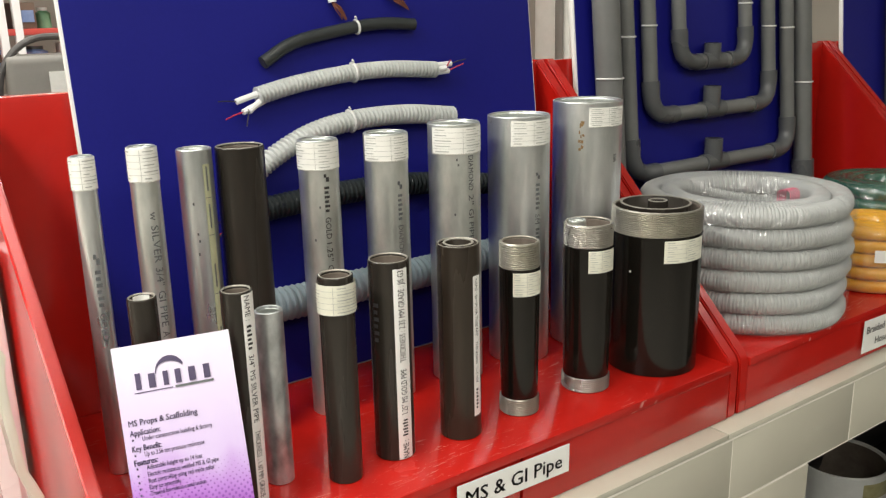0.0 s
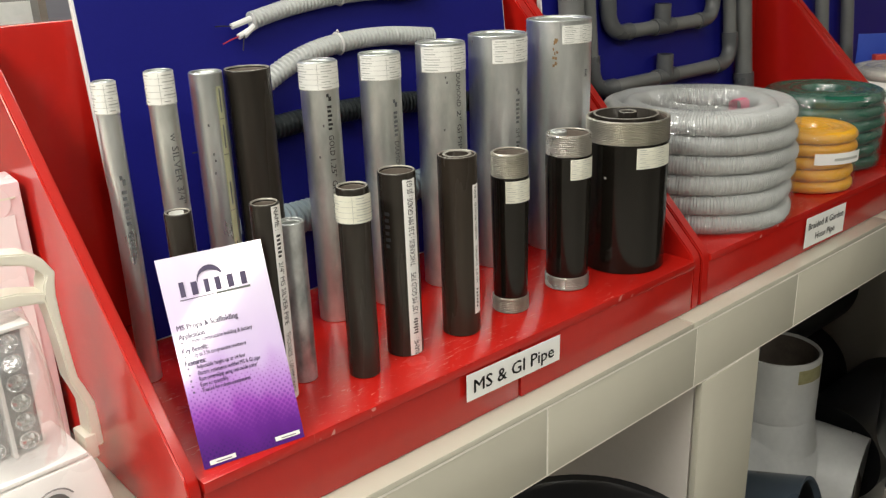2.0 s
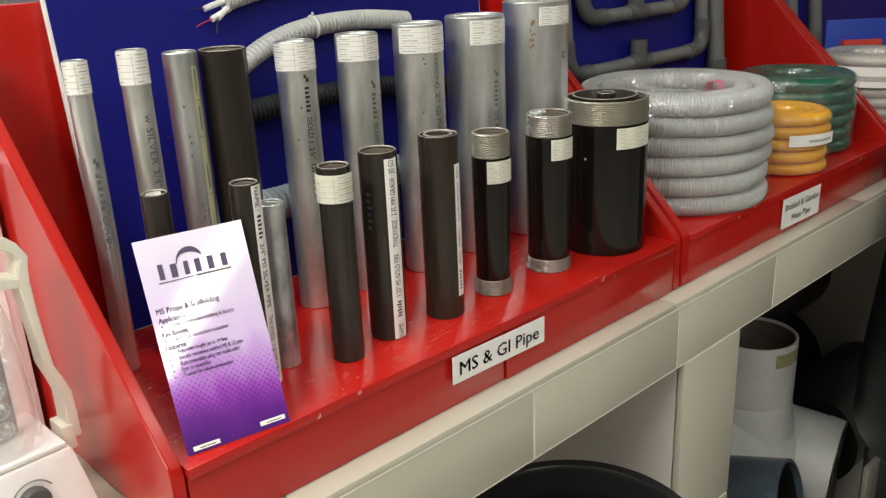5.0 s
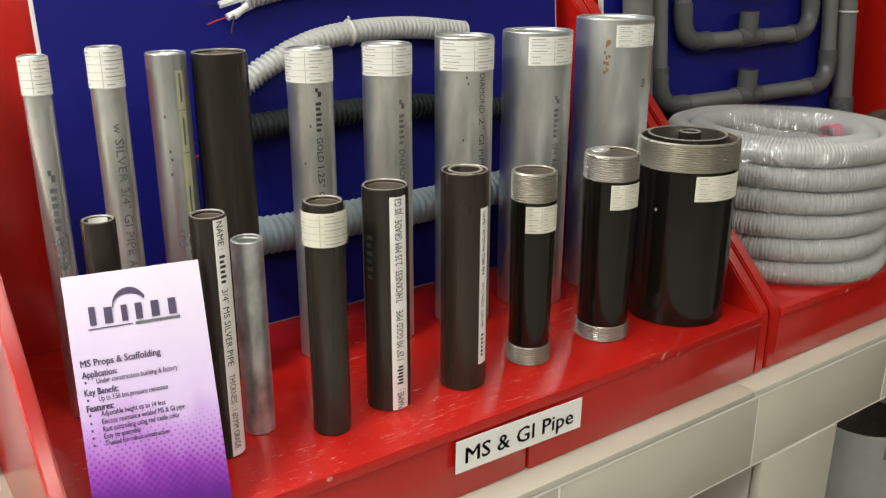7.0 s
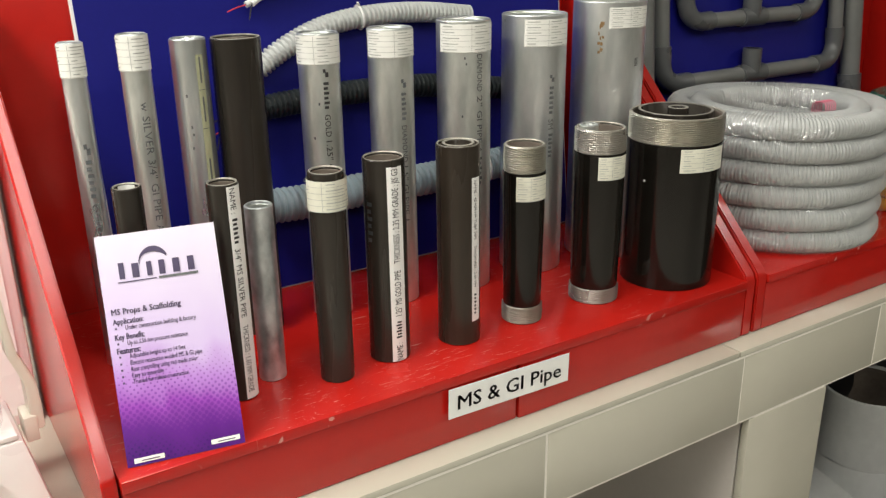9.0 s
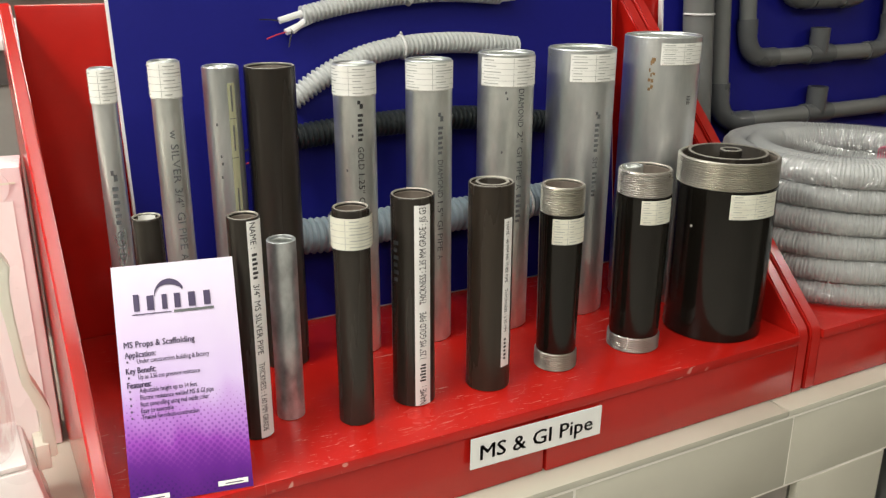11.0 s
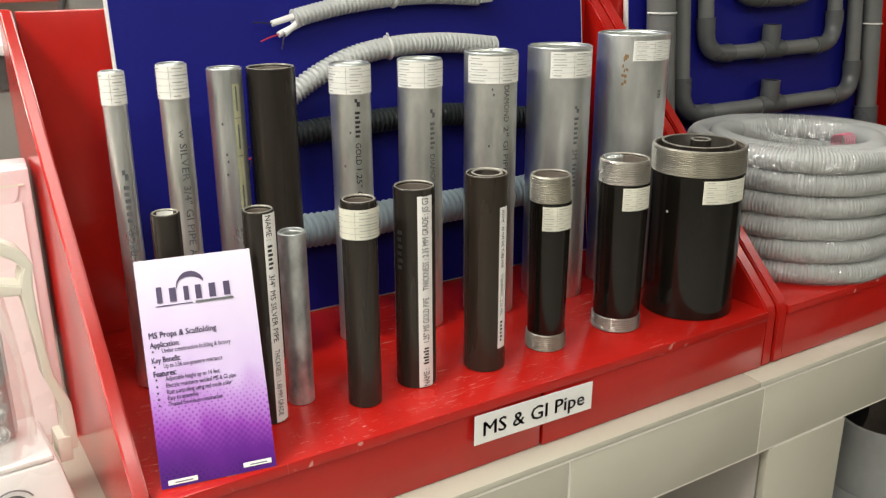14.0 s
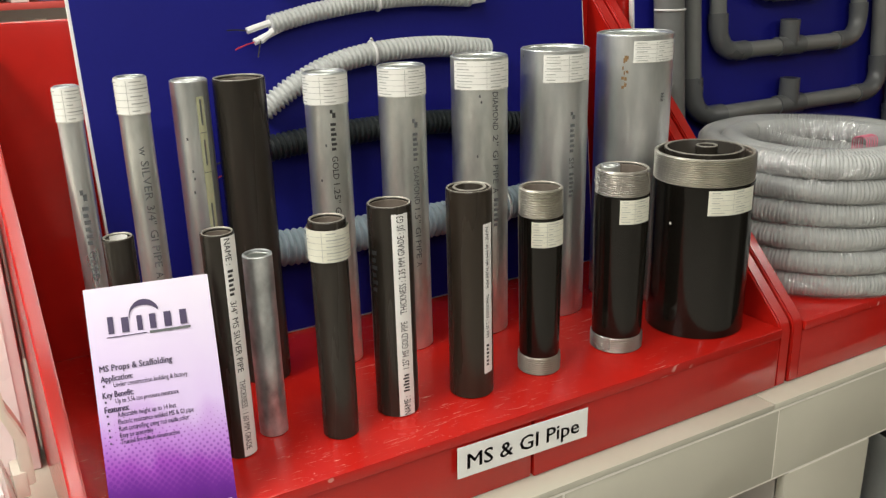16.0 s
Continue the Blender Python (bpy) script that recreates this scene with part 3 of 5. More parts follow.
conduit("short smooth dark grey hose tied to the blue board", [(0.437, 1.279, 0), (0.48, 1.300, 0), (0.55, 1.313, 0), (0.60, 1.318, 0), (0.648, 1.316, 0)], 0.0074, RUBBER, None, ties=(0.57,), wires=False)
conduit("light grey corrugated conduit with white cable ends", [(0.424, 1.243, 0), (0.48, 1.254, 0), (0.55, 1.262, 0.002), (0.61, 1.263, 0), (0.672, 1.259, 0)], 0.0105, CONDUIT, 0.0052, 0.0030, ties=(0.5,))
conduit("thick light grey corrugated conduit arched on the board", [(0.400, 1.153, 0), (0.440, 1.178, 0.003), (0.49, 1.198, 0.004), (0.55, 1.207, 0.004), (0.62, 1.207, 0.002), (0.693, 1.199, 0)], 0.0125, CONDUIT, 0.0058, 0.0032, ties=(0.56,), wires=False)
conduit("black corrugated conduit tied to the blue board", [(0.368, 1.110, 0), (0.41, 1.116, 0), (0.45, 1.119, 0), (0.52, 1.122, 0), (0.62, 1.120, 0), (0.745, 1.104, 0)], 0.0145, CONDUIT_DARK, 0.0062, 0.0034, ties=(0.09, 0.9), sheath=False)
conduit("blue-grey corrugated conduit, the thickest on the board", [(0.370, 1.010, 0), (0.41, 1.007, 0), (0.45, 1.006, 0), (0.52, 1.008, 0), (0.62, 1.007, 0), (0.748, 1.012, 0)], 0.0205, CONDUIT_BLUE, 0.0080, 0.0040, ties=(0.08, 0.92), wires=False)



def cable_end(label, x, z, reach, drop):
    """A white sleeved cable down the board whose bared copper strands fan out at its foot."""
    y = on_board(z) - 0.0062
    c = thing("cable_end", x, y, z, label, "cable", 0, "bared cable ends on the board")
    up = 0.075 * math.tan(radians(LEAN))
    part("sleeve", sweep(smooth_path([(0.0, 0.0, 0.0), (-0.004, up * 0.5, 0.0375), (-0.006, up, 0.075)], 6), 0.0052, 12), CABLE, c, "white cable sleeve")
    rng = random.Random(int(x * 1000))
    for k in range(9):
        f = rng.uniform(0.75, 1.0)
        end = Vector((reach * f + rng.uniform(-0.003, 0.003), -0.002 - rng.uniform(0, 0.003), -drop * f))
        mid = end * 0.5 + Vector((rng.uniform(-0.003, 0.003), -0.002, rng.uniform(-0.001, 0.004)))
        part("strand", sweep(smooth_path([(rng.uniform(-0.002, 0.002), rng.uniform(-0.002, 0.002), 0.001), mid, end], 5), 0.00085, 5), COPPER, c, "dull copper strand")


cable_end("white cable end with fanned dull copper strands", 0.536, 1.3440, 0.014, 0.021)
cable_end("white cable end with fanned dull copper strands", 0.617, 1.3500, 0.026, 0.016)

# ---------- grey pipes on the second board ----------


def pvc_line(label, points, radius, bends=True, sockets=(), ties=(), tee=None, stub=0.028):
    """A run of grey pipe on the board, with thicker bends at its corners and a tee in its foot. Points are (x, z)."""
    o = Vector((points[0][0], on_board(points[0][1], True) - radius - 0.004, points[0][1]))
    p = thing("pipe_assembly", *o, label, "pipe", 0, "grey pipes on the board")
    at = lambda x, z: Vector((x, on_board(z, True) - radius - 0.004, z)) - o
    pts = [at(*q) for q in points]
    fit_r = radius * 1.2
    cut = radius * 3.3
    ends = []
    for i in range(len(pts) - 1):
        a, b = pts[i], pts[i + 1]
        d = (b - a).normalized()
        a2 = a + d * cut if i > 0 else a
        b2 = b - d * cut if i < len(pts) - 2 else b
        part("pipe_length", sweep([a2, a2.lerp(b2, 0.5), b2], radius, 20), PVC, p)
        ends.append((a2, b2, d))
    for i in range(1, len(pts) - 1):
        a, b = ends[i - 1][1], ends[i][0]
        d1, d2 = ends[i - 1][2], ends[i][2]
        mid = [a - d1 * radius * 1.3, a]
        for k in range(1, 8):
            t = k / 8
            mid.append((1 - t) ** 2 * a + 2 * t * (1 - t) * pts[i] + t * t * b)
        mid += [b, b + d2 * radius * 1.3]
        rr = [fit_r, fit_r] + [fit_r * 0.94] * 7 + [fit_r, fit_r]
        part("bend", sweep(mid, rr, 20), PVC_FIT, p, "darker grey bend")
    if tee:
        x, z = tee
        c = at(x, z)
        part("tee_run", sweep([c - Vector((radius * 2.2, 0, 0)), c + Vector((radius * 2.2, 0, 0))], fit_r, 20), PVC_FIT, p, "darker grey tee")
        part("tee_branch", sweep([c, c + Vector((0, 0, stub))], fit_r, 20), PVC_FIT, p)
        # Black disc on the capped branch, in place of a shaded opening.
        part("tee_mouth_shade", sweep([c + Vector((0, 0, stub + 0.0003)), c + Vector((0, 0, stub + 0.0006))], radius * 0.8, 18), WIRE_BLACK_AND_SHADE, p, "dark disc painted as the shade in an open branch")
    for x, z, ln in sockets:
        c = at(x, z)
        part("socket", sweep([c, c + Vector((0, ln * math.tan(radians(LEAN_2)), ln))], fit_r, 20), PVC_FIT, p, "darker grey socket")
    for x, z in ties:
        c = at(x, z)
        ring = [c + Vector((math.cos(a), math.sin(a), 0)) * (radius + 0.001) for a in [math.pi * (1 + k / 12) for k in range(-1, 14)]]
        part("cable_tie", sweep(ring, 0.0015, 6), TIE, p, "white nylon cable tie")
    return p


pvc_line("straight thick grey plastic pipe tied upright to the board", [(0.991, 1.50), (0.991, 0.96)], 0.0205, ties=((0.991, 1.229),))
pvc_line("large U of grey plastic pipe with a tee", [(1.042, 1.50), (1.042, 1.0745), (1.460, 1.0745), (1.460, 1.50)], 0.0125, ties=((1.042, 1.2875), (1.460, 1.2905)), tee=(1.243, 1.0745), stub=0.040)
pvc_line("medium U of grey plastic pipe with a tee", [(1.093, 1.50), (1.093, 1.1625), (1.405, 1.1625), (1.405, 1.50)], 0.0120, ties=((1.093, 1.303), (1.405, 1.2945)), tee=(1.242, 1.1625), stub=0.039)
pvc_line("small U of grey plastic pipe with a tee", [(1.1665, 1.50), (1.1665, 1.242), (1.340, 1.242), (1.340, 1.50)], 0.0115, ties=((1.1665, 1.37), (1.340, 1.334)), tee=(1.248, 1.242), stub=0.029)
pvc_line("straight grey plastic pipe with a socket foot", [(1.503, 1.50), (1.503, 1.02)], 0.0165, ties=((1.503, 1.1925),), sockets=((1.503, 1.012, 0.038),))
pvc_line("dark grey pipe on the far blue board", [(1.83, 1.50), (1.83, 0.99)], 0.014)
pvc_line("dark grey pipe on the far blue board", [(1.95, 1.50), (1.95, 0.99)], 0.014)

# ---------- steel pipes ----------
EYE_AT = (0.04, -0.02)


def facing(x, y):
    return math.atan2(EYE_AT[1] - y, EYE_AT[0] - x)


def steel_pipe(label, x, y, r, h, mat, wall=0.0028, lean=(0, 0), threads=(), thread_mat=None, inner=()):
    p = thing("steel_pipe", x, y, TFLOOR + 0.0004, label, "pipe", 0, "steel pipes in the red tray")
    p.matrix_world = pose(x, y, TFLOOR + 0.0004, lean[0], lean[1], 0)
    b = 0.0007
    z0, z1 = 0.0, h
    outer = [(r - b, z0), (r, z0 + b)]
    lo = hi = 0
    if "bottom" in threads:
        lo = threads["bottom"]
        outer = [(r - 0.002, lo * 0.9)]
    if "top" in threads:
        hi = threads["top"]
        outer += [(r, h - hi), (r - 0.002, h - hi + 0.0005)]
    else:
        outer += [(r, z1 - b), (r - b, z1)]
    ir = r - wall
    top_z, bot_z = (h - hi + 0.0005 if hi else z1), (lo * 0.9 if lo else z0)
    prof = outer + [(ir + (b if not hi else 0), top_z), (ir, top_z - 0.001), (ir, bot_z + 0.001), (ir + 0.0002, bot_z)]
    part("tube", lathe(prof, 56), mat, p)
    if not hi:
        rm = RIM_ZINC if mat in (GALV, GALV_BRIGHT, GALV_DULL) else RIM
        part("cut_end", lathe([(ir - 0.0002, h - 0.0010), (r - 0.0010, h - 0.0002), (r - 0.0012, h + 0.0004), (ir + 0.0004, h + 0.0004), (ir - 0.0004, h - 0.0004)], 56), rm, p, "bright cut edge")
    part("bore", lathe([(ir - 0.0001, 0.002), (ir - 0.0001, h - 0.0025), (ir - 0.0006, h - 0.003), (ir - 0.0006, 0.002)], 48), INSIDE if mat not in (GALV, GALV_BRIGHT, GALV_DULL) else GALV, p, "dull inside of the tube")

    def thread_ring(za, zb, name):
        n = max(int((zb - za) / 0.0023), 4)
        pr = []
        for i in range(n):
            z = za + (zb - za) * i / n
            s = (zb - za) / n
            rr = r - 0.0003 - 0.0006 * (abs(i - n / 2) / n)
            pr += [(rr - 0.0013, z), (rr, z + s * 0.45), (rr, z + s * 0.6)]
        pr += [(r - 0.0018, zb), (ir, zb), (ir, za)]
        part(name, lathe(pr, 56), thread_mat or THREAD, p, "cut screw thread")

    if hi:
        thread_ring(h - hi, h, "thread")
        part("cut_end", lathe([(ir - 0.0003, h - 0.0012), (r - 0.0022, h + 0.0001), (r - 0.0024, h + 0.0005), (ir + 0.0005, h + 0.0005), (ir - 0.0005, h - 0.0004)], 56), RIM, p, "bright cut edge")
    if lo:
        thread_ring(0.0, lo, "thread")
    for dx, dy, rr, hh, m2 in inner:
        t = part("inner_tube", lathe([(rr - 0.0028, 0), (rr, 0), (rr, hh - 0.0006), (rr - 0.0006, hh), (rr - 0.0024, hh), (rr - 0.0028, hh - 0.0006)], 40), m2, p, "smaller pipe standing inside")
        t.location = (dx, dy, 0)
        part("cut_end", lathe([(rr - 0.0030, hh - 0.0006), (rr - 0.0030, hh + 0.0004), (rr - 0.0006, hh + 0.0004), (rr - 0.0004, hh - 0.0004)], 40), RIM if m2 is not GALV else RIM_ZINC, t, "bright cut edge")
    p["r"], p["h"] = r, h
    return p


def ang(p, u):
    return facing(p.location.x, p.location.y) + math.asin(max(-1, min(1, u)))


def sticker(p, z0, z1, a0, a1, mat=PAPER, rows=5, split=0.45, fold=0.00025):
    """A paper label glued round the pipe with a small printed table."""
    r = p["r"] + 0.0004 + fold
    s = part("label_sticker", patch(r, z0, z1, a0, a1, fold), mat, p, "white paper label with a printed table")
    if rows:
        bm = bmesh.new()
        rng = random.Random(int(r * 1e6))
        rr = r + fold + 0.0003
        hh = (z1 - z0) / rows
        for i in range(rows):
            z = z0 + hh * (i + 0.08)
            merge(bm, patch(rr, z, z + 0.00035, a0 + 0.04, a1 - 0.04))
            a = a0 + (a1 - a0) * 0.06
            merge(bm, patch(rr, z + hh * 0.42, z + hh * 0.58, a, a + (a1 - a0) * rng.uniform(0.12, 0.26)))
            a = a0 + (a1 - a0) * (split + 0.05)
            merge(bm, patch(rr, z + hh * 0.42, z + hh * 0.58, a, a + (a1 - a0) * rng.uniform(0.10, 0.30)))
        am = a0 + (a1 - a0) * split
        merge(bm, patch(rr, z0 + 0.001, z1 - 0.001, am, am + 0.0004 / r))
        tagged(part("print", bm, GREY_INK, s, "grey printed lines"), kind="stuff")
    return s


def printing(p, pieces, z_start, u, size, mat, down=True, lift=0.0007, parent=None):
    """Lettering along the pipe: pieces are words with their length, or a bar where a name stands."""
    bm, x = bmesh.new(), 0.0
    for words, length in pieces:
        if words == "|":
            b, step = bmesh.new(), length / 6
            for k in range(6):
                merge(b, bar_bm(x + step * (k + 0.14), x + step * (k + 0.70), size * 0.08, size * (0.78 if k % 2 else 0.96)))
        elif words == "":
            x += length
            continue
        elif words == "@":
            b = bar_bm(x, x + length * 0.45, size * 0.1, size * 0.55)
            merge(b, bar_bm(x + length * 0.4, x + length, size * 0.45, size * 1.0))
        else:
            b = text_bm(words, size, length)
            for v in b.verts:
                v.co.x += x
        merge(bm, b)
        x += length + size * 0.7
    wrap_vertical(bm, p["r"] + lift, z_start, ang(p, u), down)
    return tagged(part("lettering", bm, mat, parent or p, "printed marking"), kind="stuff")


# back row, from the thinnest to the thickest
H = 0.308
b1 = steel_pipe("thin galvanised steel pipe with a white label at its top", 0.201, 0.801, 0.01065, H + 0.004, GALV_BRIGHT)
sticker(b1, H - 0.026, H + 0.0032, ang(b1, -1) - 0.5, ang(b1, 1) + 0.5)
printing(b1, [("@", 0.010), ("|", 0.038), ("GOLD", 0.028)], H - 0.085, -0.15, 0.006, FADED_INK)
b2 = steel_pipe("thin galvanised steel pipe marked silver three quarter inch", 0.2535, 0.796, 0.01345, H + 0.008, GALV)
sticker(b2, H - 0.024, H + 0.0072, ang(b2, -1) - 0.5, ang(b2, 1) + 0.5)
printing(b2, [("w", 0.008), ("SILVER", 0.036), ("3/4\"", 0.018), ("GI PIPE", 0.036), ("A", 0.006)], H - 0.052, 0.05, 0.007, FADED_INK)
b3 = steel_pipe("galvanised steel pipe with a yellowed paper strip down its side", 0.305, 0.802, 0.01685, H, GALV_BRIGHT)
s = part("paper_strip", patch(b3["r"] + 0.0005, 0.02, H - 0.014, ang(b3, 0.36), ang(b3, 0.72), 0.0002), YELLOW_STRIP, b3, "yellowed paper strip")
bm = bmesh.new()
for k, z in enumerate((0.045, 0.10, 0.165, 0.225, 0.262)):
    merge(bm, patch(b3["r"] + 0.0009, z - 0.001, z - 0.0003, ang(b3, 0.37), ang(b3, 0.71)))
    merge(bm, patch(b3["r"] + 0.0009, z + 0.006, z + 0.030, ang(b3, 0.50), ang(b3, 0.58)))
tagged(part("print", bm, FADED_INK, s, "small dark printed lines"), kind="stuff")
b4 = steel_pipe("tall dark brown steel pipe with an open top", 0.351, 0.800, 0.0243, H - 0.002, MILL, 0.0022)
b5 = steel_pipe("galvanised steel pipe marked gold 1.25 inch", 0.434, 0.793, 0.0212, H - 0.003, GALV)
sticker(b5, H - 0.033, H - 0.0045, ang(b5, -1) - 0.3, ang(b5, 1) + 0.3)
printing(b5, [("@", 0.008), ("|", 0.029), ("GOLD", 0.023), ("1.25\"", 0.020), ("GI PIPE", 0.031), ("A", 0.005)], H - 0.037, 0.16, 0.0062, INK)
b6 = steel_pipe("galvanised steel pipe marked diamond", 0.514, 0.787, 0.02415, H - 0.003, GALV)
sticker(b6, H - 0.032, H - 0.0045, ang(b6, -0.92), ang(b6, 1) + 0.3)
printing(b6, [("@", 0.009), ("|", 0.031), ("DIAMOND", 0.040), ("1.5\"", 0.016), ("GI PIPE", 0.034), ("A", 0.005)], H - 0.054, 0.42, 0.0064, FADED_INK)
b7 = steel_pipe("wide galvanised steel pipe marked two inch", 0.605, 0.784, 0.03015, H, GALV)
sticker(b7, H - 0.033, H - 0.003, ang(b7, -0.80), ang(b7, 1) + 0.25)
printing(b7, [("DIAMOND", 0.040), ("2\"", 0.012), ("GI PIPE", 0.036), ("A", 0.006), ("|", 0.034)], H - 0.035, 0.50, 0.0068, FADED_INK)
b8 = steel_pipe("wide bright galvanised steel pipe with a label on one side", 0.707, 0.788, 0.03805, H, GALV_BRIGHT)
sticker(b8, H - 0.034, H - 0.004, ang(b8, -0.26), ang(b8, 0.97))
printing(b8, [("@", 0.008), ("|", 0.034), ("SM", 0.012), ("|", 0.030)], H - 0.066, 0.50, 0.0066, FADED_INK)
b9 = steel_pipe("widest galvanised steel pipe with a rust-stained rim", 0.816, 0.780, 0.0440, H + 0.010, GALV_BRIGHT)
sticker(b9, H - 0.020, H + 0.004, ang(b9, 0.02), ang(b9, 0.97))
printing(b9, [("|", 0.010)], H - 0.055, 0.72, 0.0066, FADED_INK)
RUST = material("rust_stain", (0.16, 0.085, 0.03), (0.34, 0.22, 0.10), 0.7, scale=160)
rng = random.Random(3)
for k in range(16):
    u, z = -0.27 + 0.16 * rng.random(), 0.256 + 0.037 * rng.random() ** 0.7
    w, tall = rng.uniform(0.008, 0.035), rng.uniform(0.001, 0.006)
    part("rust_mark", patch(b9["r"] + 0.0003, z, z + tall, ang(b9, u) - w, ang(b9, u) + w, 0.0003), RUST, b9, "brown rust mark")
for q, marks in ((b3, ((-0.35, 0.255), (-0.25, 0.225), (-0.2, 0.218), (-0.28, 0.205))), (b7, ((0.05, 0.268), (0.1, 0.262), (-0.05, 0.205))), (b5, ((-0.1, 0.235), (-0.4, 0.2))), (b8, ((-0.1, 0.13), (0.1, 0.12)))):
    for u, z in marks:
        part("dark_mark", patch(q["r"] + 0.0004, z, z + 0.0026, ang(q, u), ang(q, u) + 0.0016 / q["r"]), FADED_INK, q, "small dark scuff")

# front row
s1 = steel_pipe("short thin dark steel pipe with a paper scrap inside", 0.210, 0.697, 0.0122, 0.204, MILL, 0.002)
part("paper_scrap", patch(s1["r"] - 0.0032, 0.190, 0.203, ang(s1, 0) + 2.3, ang(s1, 0) + 4.0), PAPER, s1, "white paper scrap inside the mouth")
s2 = steel_pipe("short dark steel pipe with a white lettered strip", 0.2815, 0.668, 0.0137, 0.203, MILL, 0.002)
st = part("paper_strip", patch(s2["r"] + 0.0005, 0.0015, 0.2015, ang(s2, 0.24), ang(s2, 0.97)), STRIP, s2, "white paper strip")
printing(s2, [("NAME :", 0.022), ("|", 0.024), ("3/4\" MS SILVER PIPE", 0.064), ("", 0.004), ("THICKNESS : 1.60 MM GRADE", 0.066)], 0.200, 0.38, 0.0056, INK, parent=st, lift=0.0010)
s3 = steel_pipe("short stained galvanised steel pipe", 0.318, 0.686, 0.0128, 0.172, GALV_DULL, 0.002)
p1 = steel_pipe("short black steel pipe with a crumpled label round its top", 0.370, 0.652, 0.0162, 0.203, MILL, 0.0024)
sticker(p1, 0.203 - 0.034, 0.203 - 0.006, ang(p1, -1) - 0.5, ang(p1, 1) + 0.5, PAPER_OLD, fold=0.0012)
p2 = steel_pipe("black steel pipe with a long white lettered strip", 0.434, 0.663, 0.0200, 0.204, MILL, 0.002)
st = part("paper_strip", patch(p2["r"] + 0.0005, 0.001, 0.198, ang(p2, 0.14), ang(p2, 0.80)), STRIP, p2, "white paper strip")
printing(p2, [("NAME :", 0.019), ("|", 0.019), ("1.25\" MS GOLD PIPE", 0.047), ("", 0.003), ("THICKNESS : 2.35 MM GRADE : JIS G31", 0.094)], 0.002, 0.62, 0.0068, INK, down=False, parent=st, lift=0.0010)
printing(p2, [("|", 0.042)], 0.165, -0.80, 0.007, FAINT_INK)
p3 = steel_pipe("brown steel pipe with a narrow strip and a smaller pipe inside", 0.513, 0.657, 0.0216, 0.207, BROWN_STEEL, 0.002, inner=((0.002, 0.002, 0.0162, 0.2065, BROWN_STEEL),))
st = part("paper_strip", patch(p3["r"] + 0.0005, 0.025, 0.176, ang(p3, 0.62), ang(p3, 0.93)), STRIP, p3, "narrow white paper strip")
printing(p3, [("NAME : 40 MM HR TUBE PIPE", 0.060), ("", 0.004), ("THICKNESS : 2.35 MM", 0.044), ("", 0.004), ("|", 0.024)], 0.173, 0.70, 0.0036, INK, parent=st, lift=0.0010)
p4 = steel_pipe("glossy black threaded steel pipe nipple", 0.597, 0.660, 0.0224, 0.194, BLACK, 0.0035, threads={"top": 0.028, "bottom": 0.019}, thread_mat=THREAD_DARK)
sticker(p4, 0.194 - 0.056, 0.194 - 0.030, ang(p4, -0.32), ang(p4, 0.97), PAPER_OLD, split=0.4)
p5 = steel_pipe("wide glossy black threaded steel pipe with small pipe inside", 0.701, 0.661, 0.0285, 0.198, BLACK, 0.004, threads={"top": 0.026, "bottom": 0.017}, inner=((-0.0105, 0.0075, 0.0102, 0.2005, GALV),))
sticker(p5, 0.198 - 0.053, 0.198 - 0.0275, ang(p5, 0.0), ang(p5, 0.97), PAPER_OLD, split=0.4)
p6 = steel_pipe("widest black threaded steel pipe with nested smaller pipes", 0.817, 0.661, 0.0545, 0.201, BLACK, 0.0042, threads={"top": 0.030}, thread_mat=THREAD_DARK, inner=((0.004, 0.006, 0.0425, 0.2025, MILL), (0.010, 0.008, 0.0120, 0.2035, MILL)))
sticker(p6, 0.201 - 0.059, 0.201 - 0.032, ang(p6, 0.16), ang(p6, 0.95), PAPER_OLD, split=0.45)

part("paint_speck", patch(p6["r"] + 0.0004, 0.128, 0.1305, ang(p6, -0.55), ang(p6, -0.55) + 0.045), PAPER, p6, "tiny white speck")

# ---------- the leaflet ----------
fly = thing("leaflet", 0.212, 0.603, TFLOOR, "glossy white to violet printed card leaning on the pipes", "leaflet")
BL, BR, TL, TR = (Vector(v) - Vector((0.212, 0.603, TFLOOR)) for v in ((0.1615, 0.6045, 0.901), (0.2535, 0.5885, 0.901), (0.1765, 0.6825, 1.0705), (0.2670, 0.6555, 1.0740)))


def fly_point(u, v, lift=0.0):
    q = (BL * (1 - u) + BR * u) * (1 - v) + (TL * (1 - u) + TR * u) * v
    nrm = (BR - BL + TR - TL).cross(TL - BL + TR - BR).normalized()
    return q + nrm * (lift - 0.0006 * math.sin(math.pi * v))


bm = bmesh.new()
N = 12
for back in (0, 1):
    g = [[bm.verts.new(fly_point(i / N, j / N, -0.0006 * back)) for i in range(N + 1)] for j in range(N + 1)]
    for j in range(N):
        for i in range(N):
            bm.faces.new((g[j][i], g[j][i + 1], g[j + 1][i + 1], g[j + 1][i]))
uvl = bm.loops.layers.uv.new("UVMap")
for k, f in enumerate(bm.faces):
    k %= N * N
    j, i = divmod(k, N)
    for lp, (du, dv) in zip(f.loops, ((0, 0), (1, 0), (1, 1), (0, 1))):
        lp[uvl].uv = ((i + du) / N, (j + dv) / N)
me = bpy.data.meshes.new("card")
bm.to_mesh(me)
bm.free()
me.materials.append(FLYER)
me.shade_smooth()
card = new("card", me)
card.parent = fly


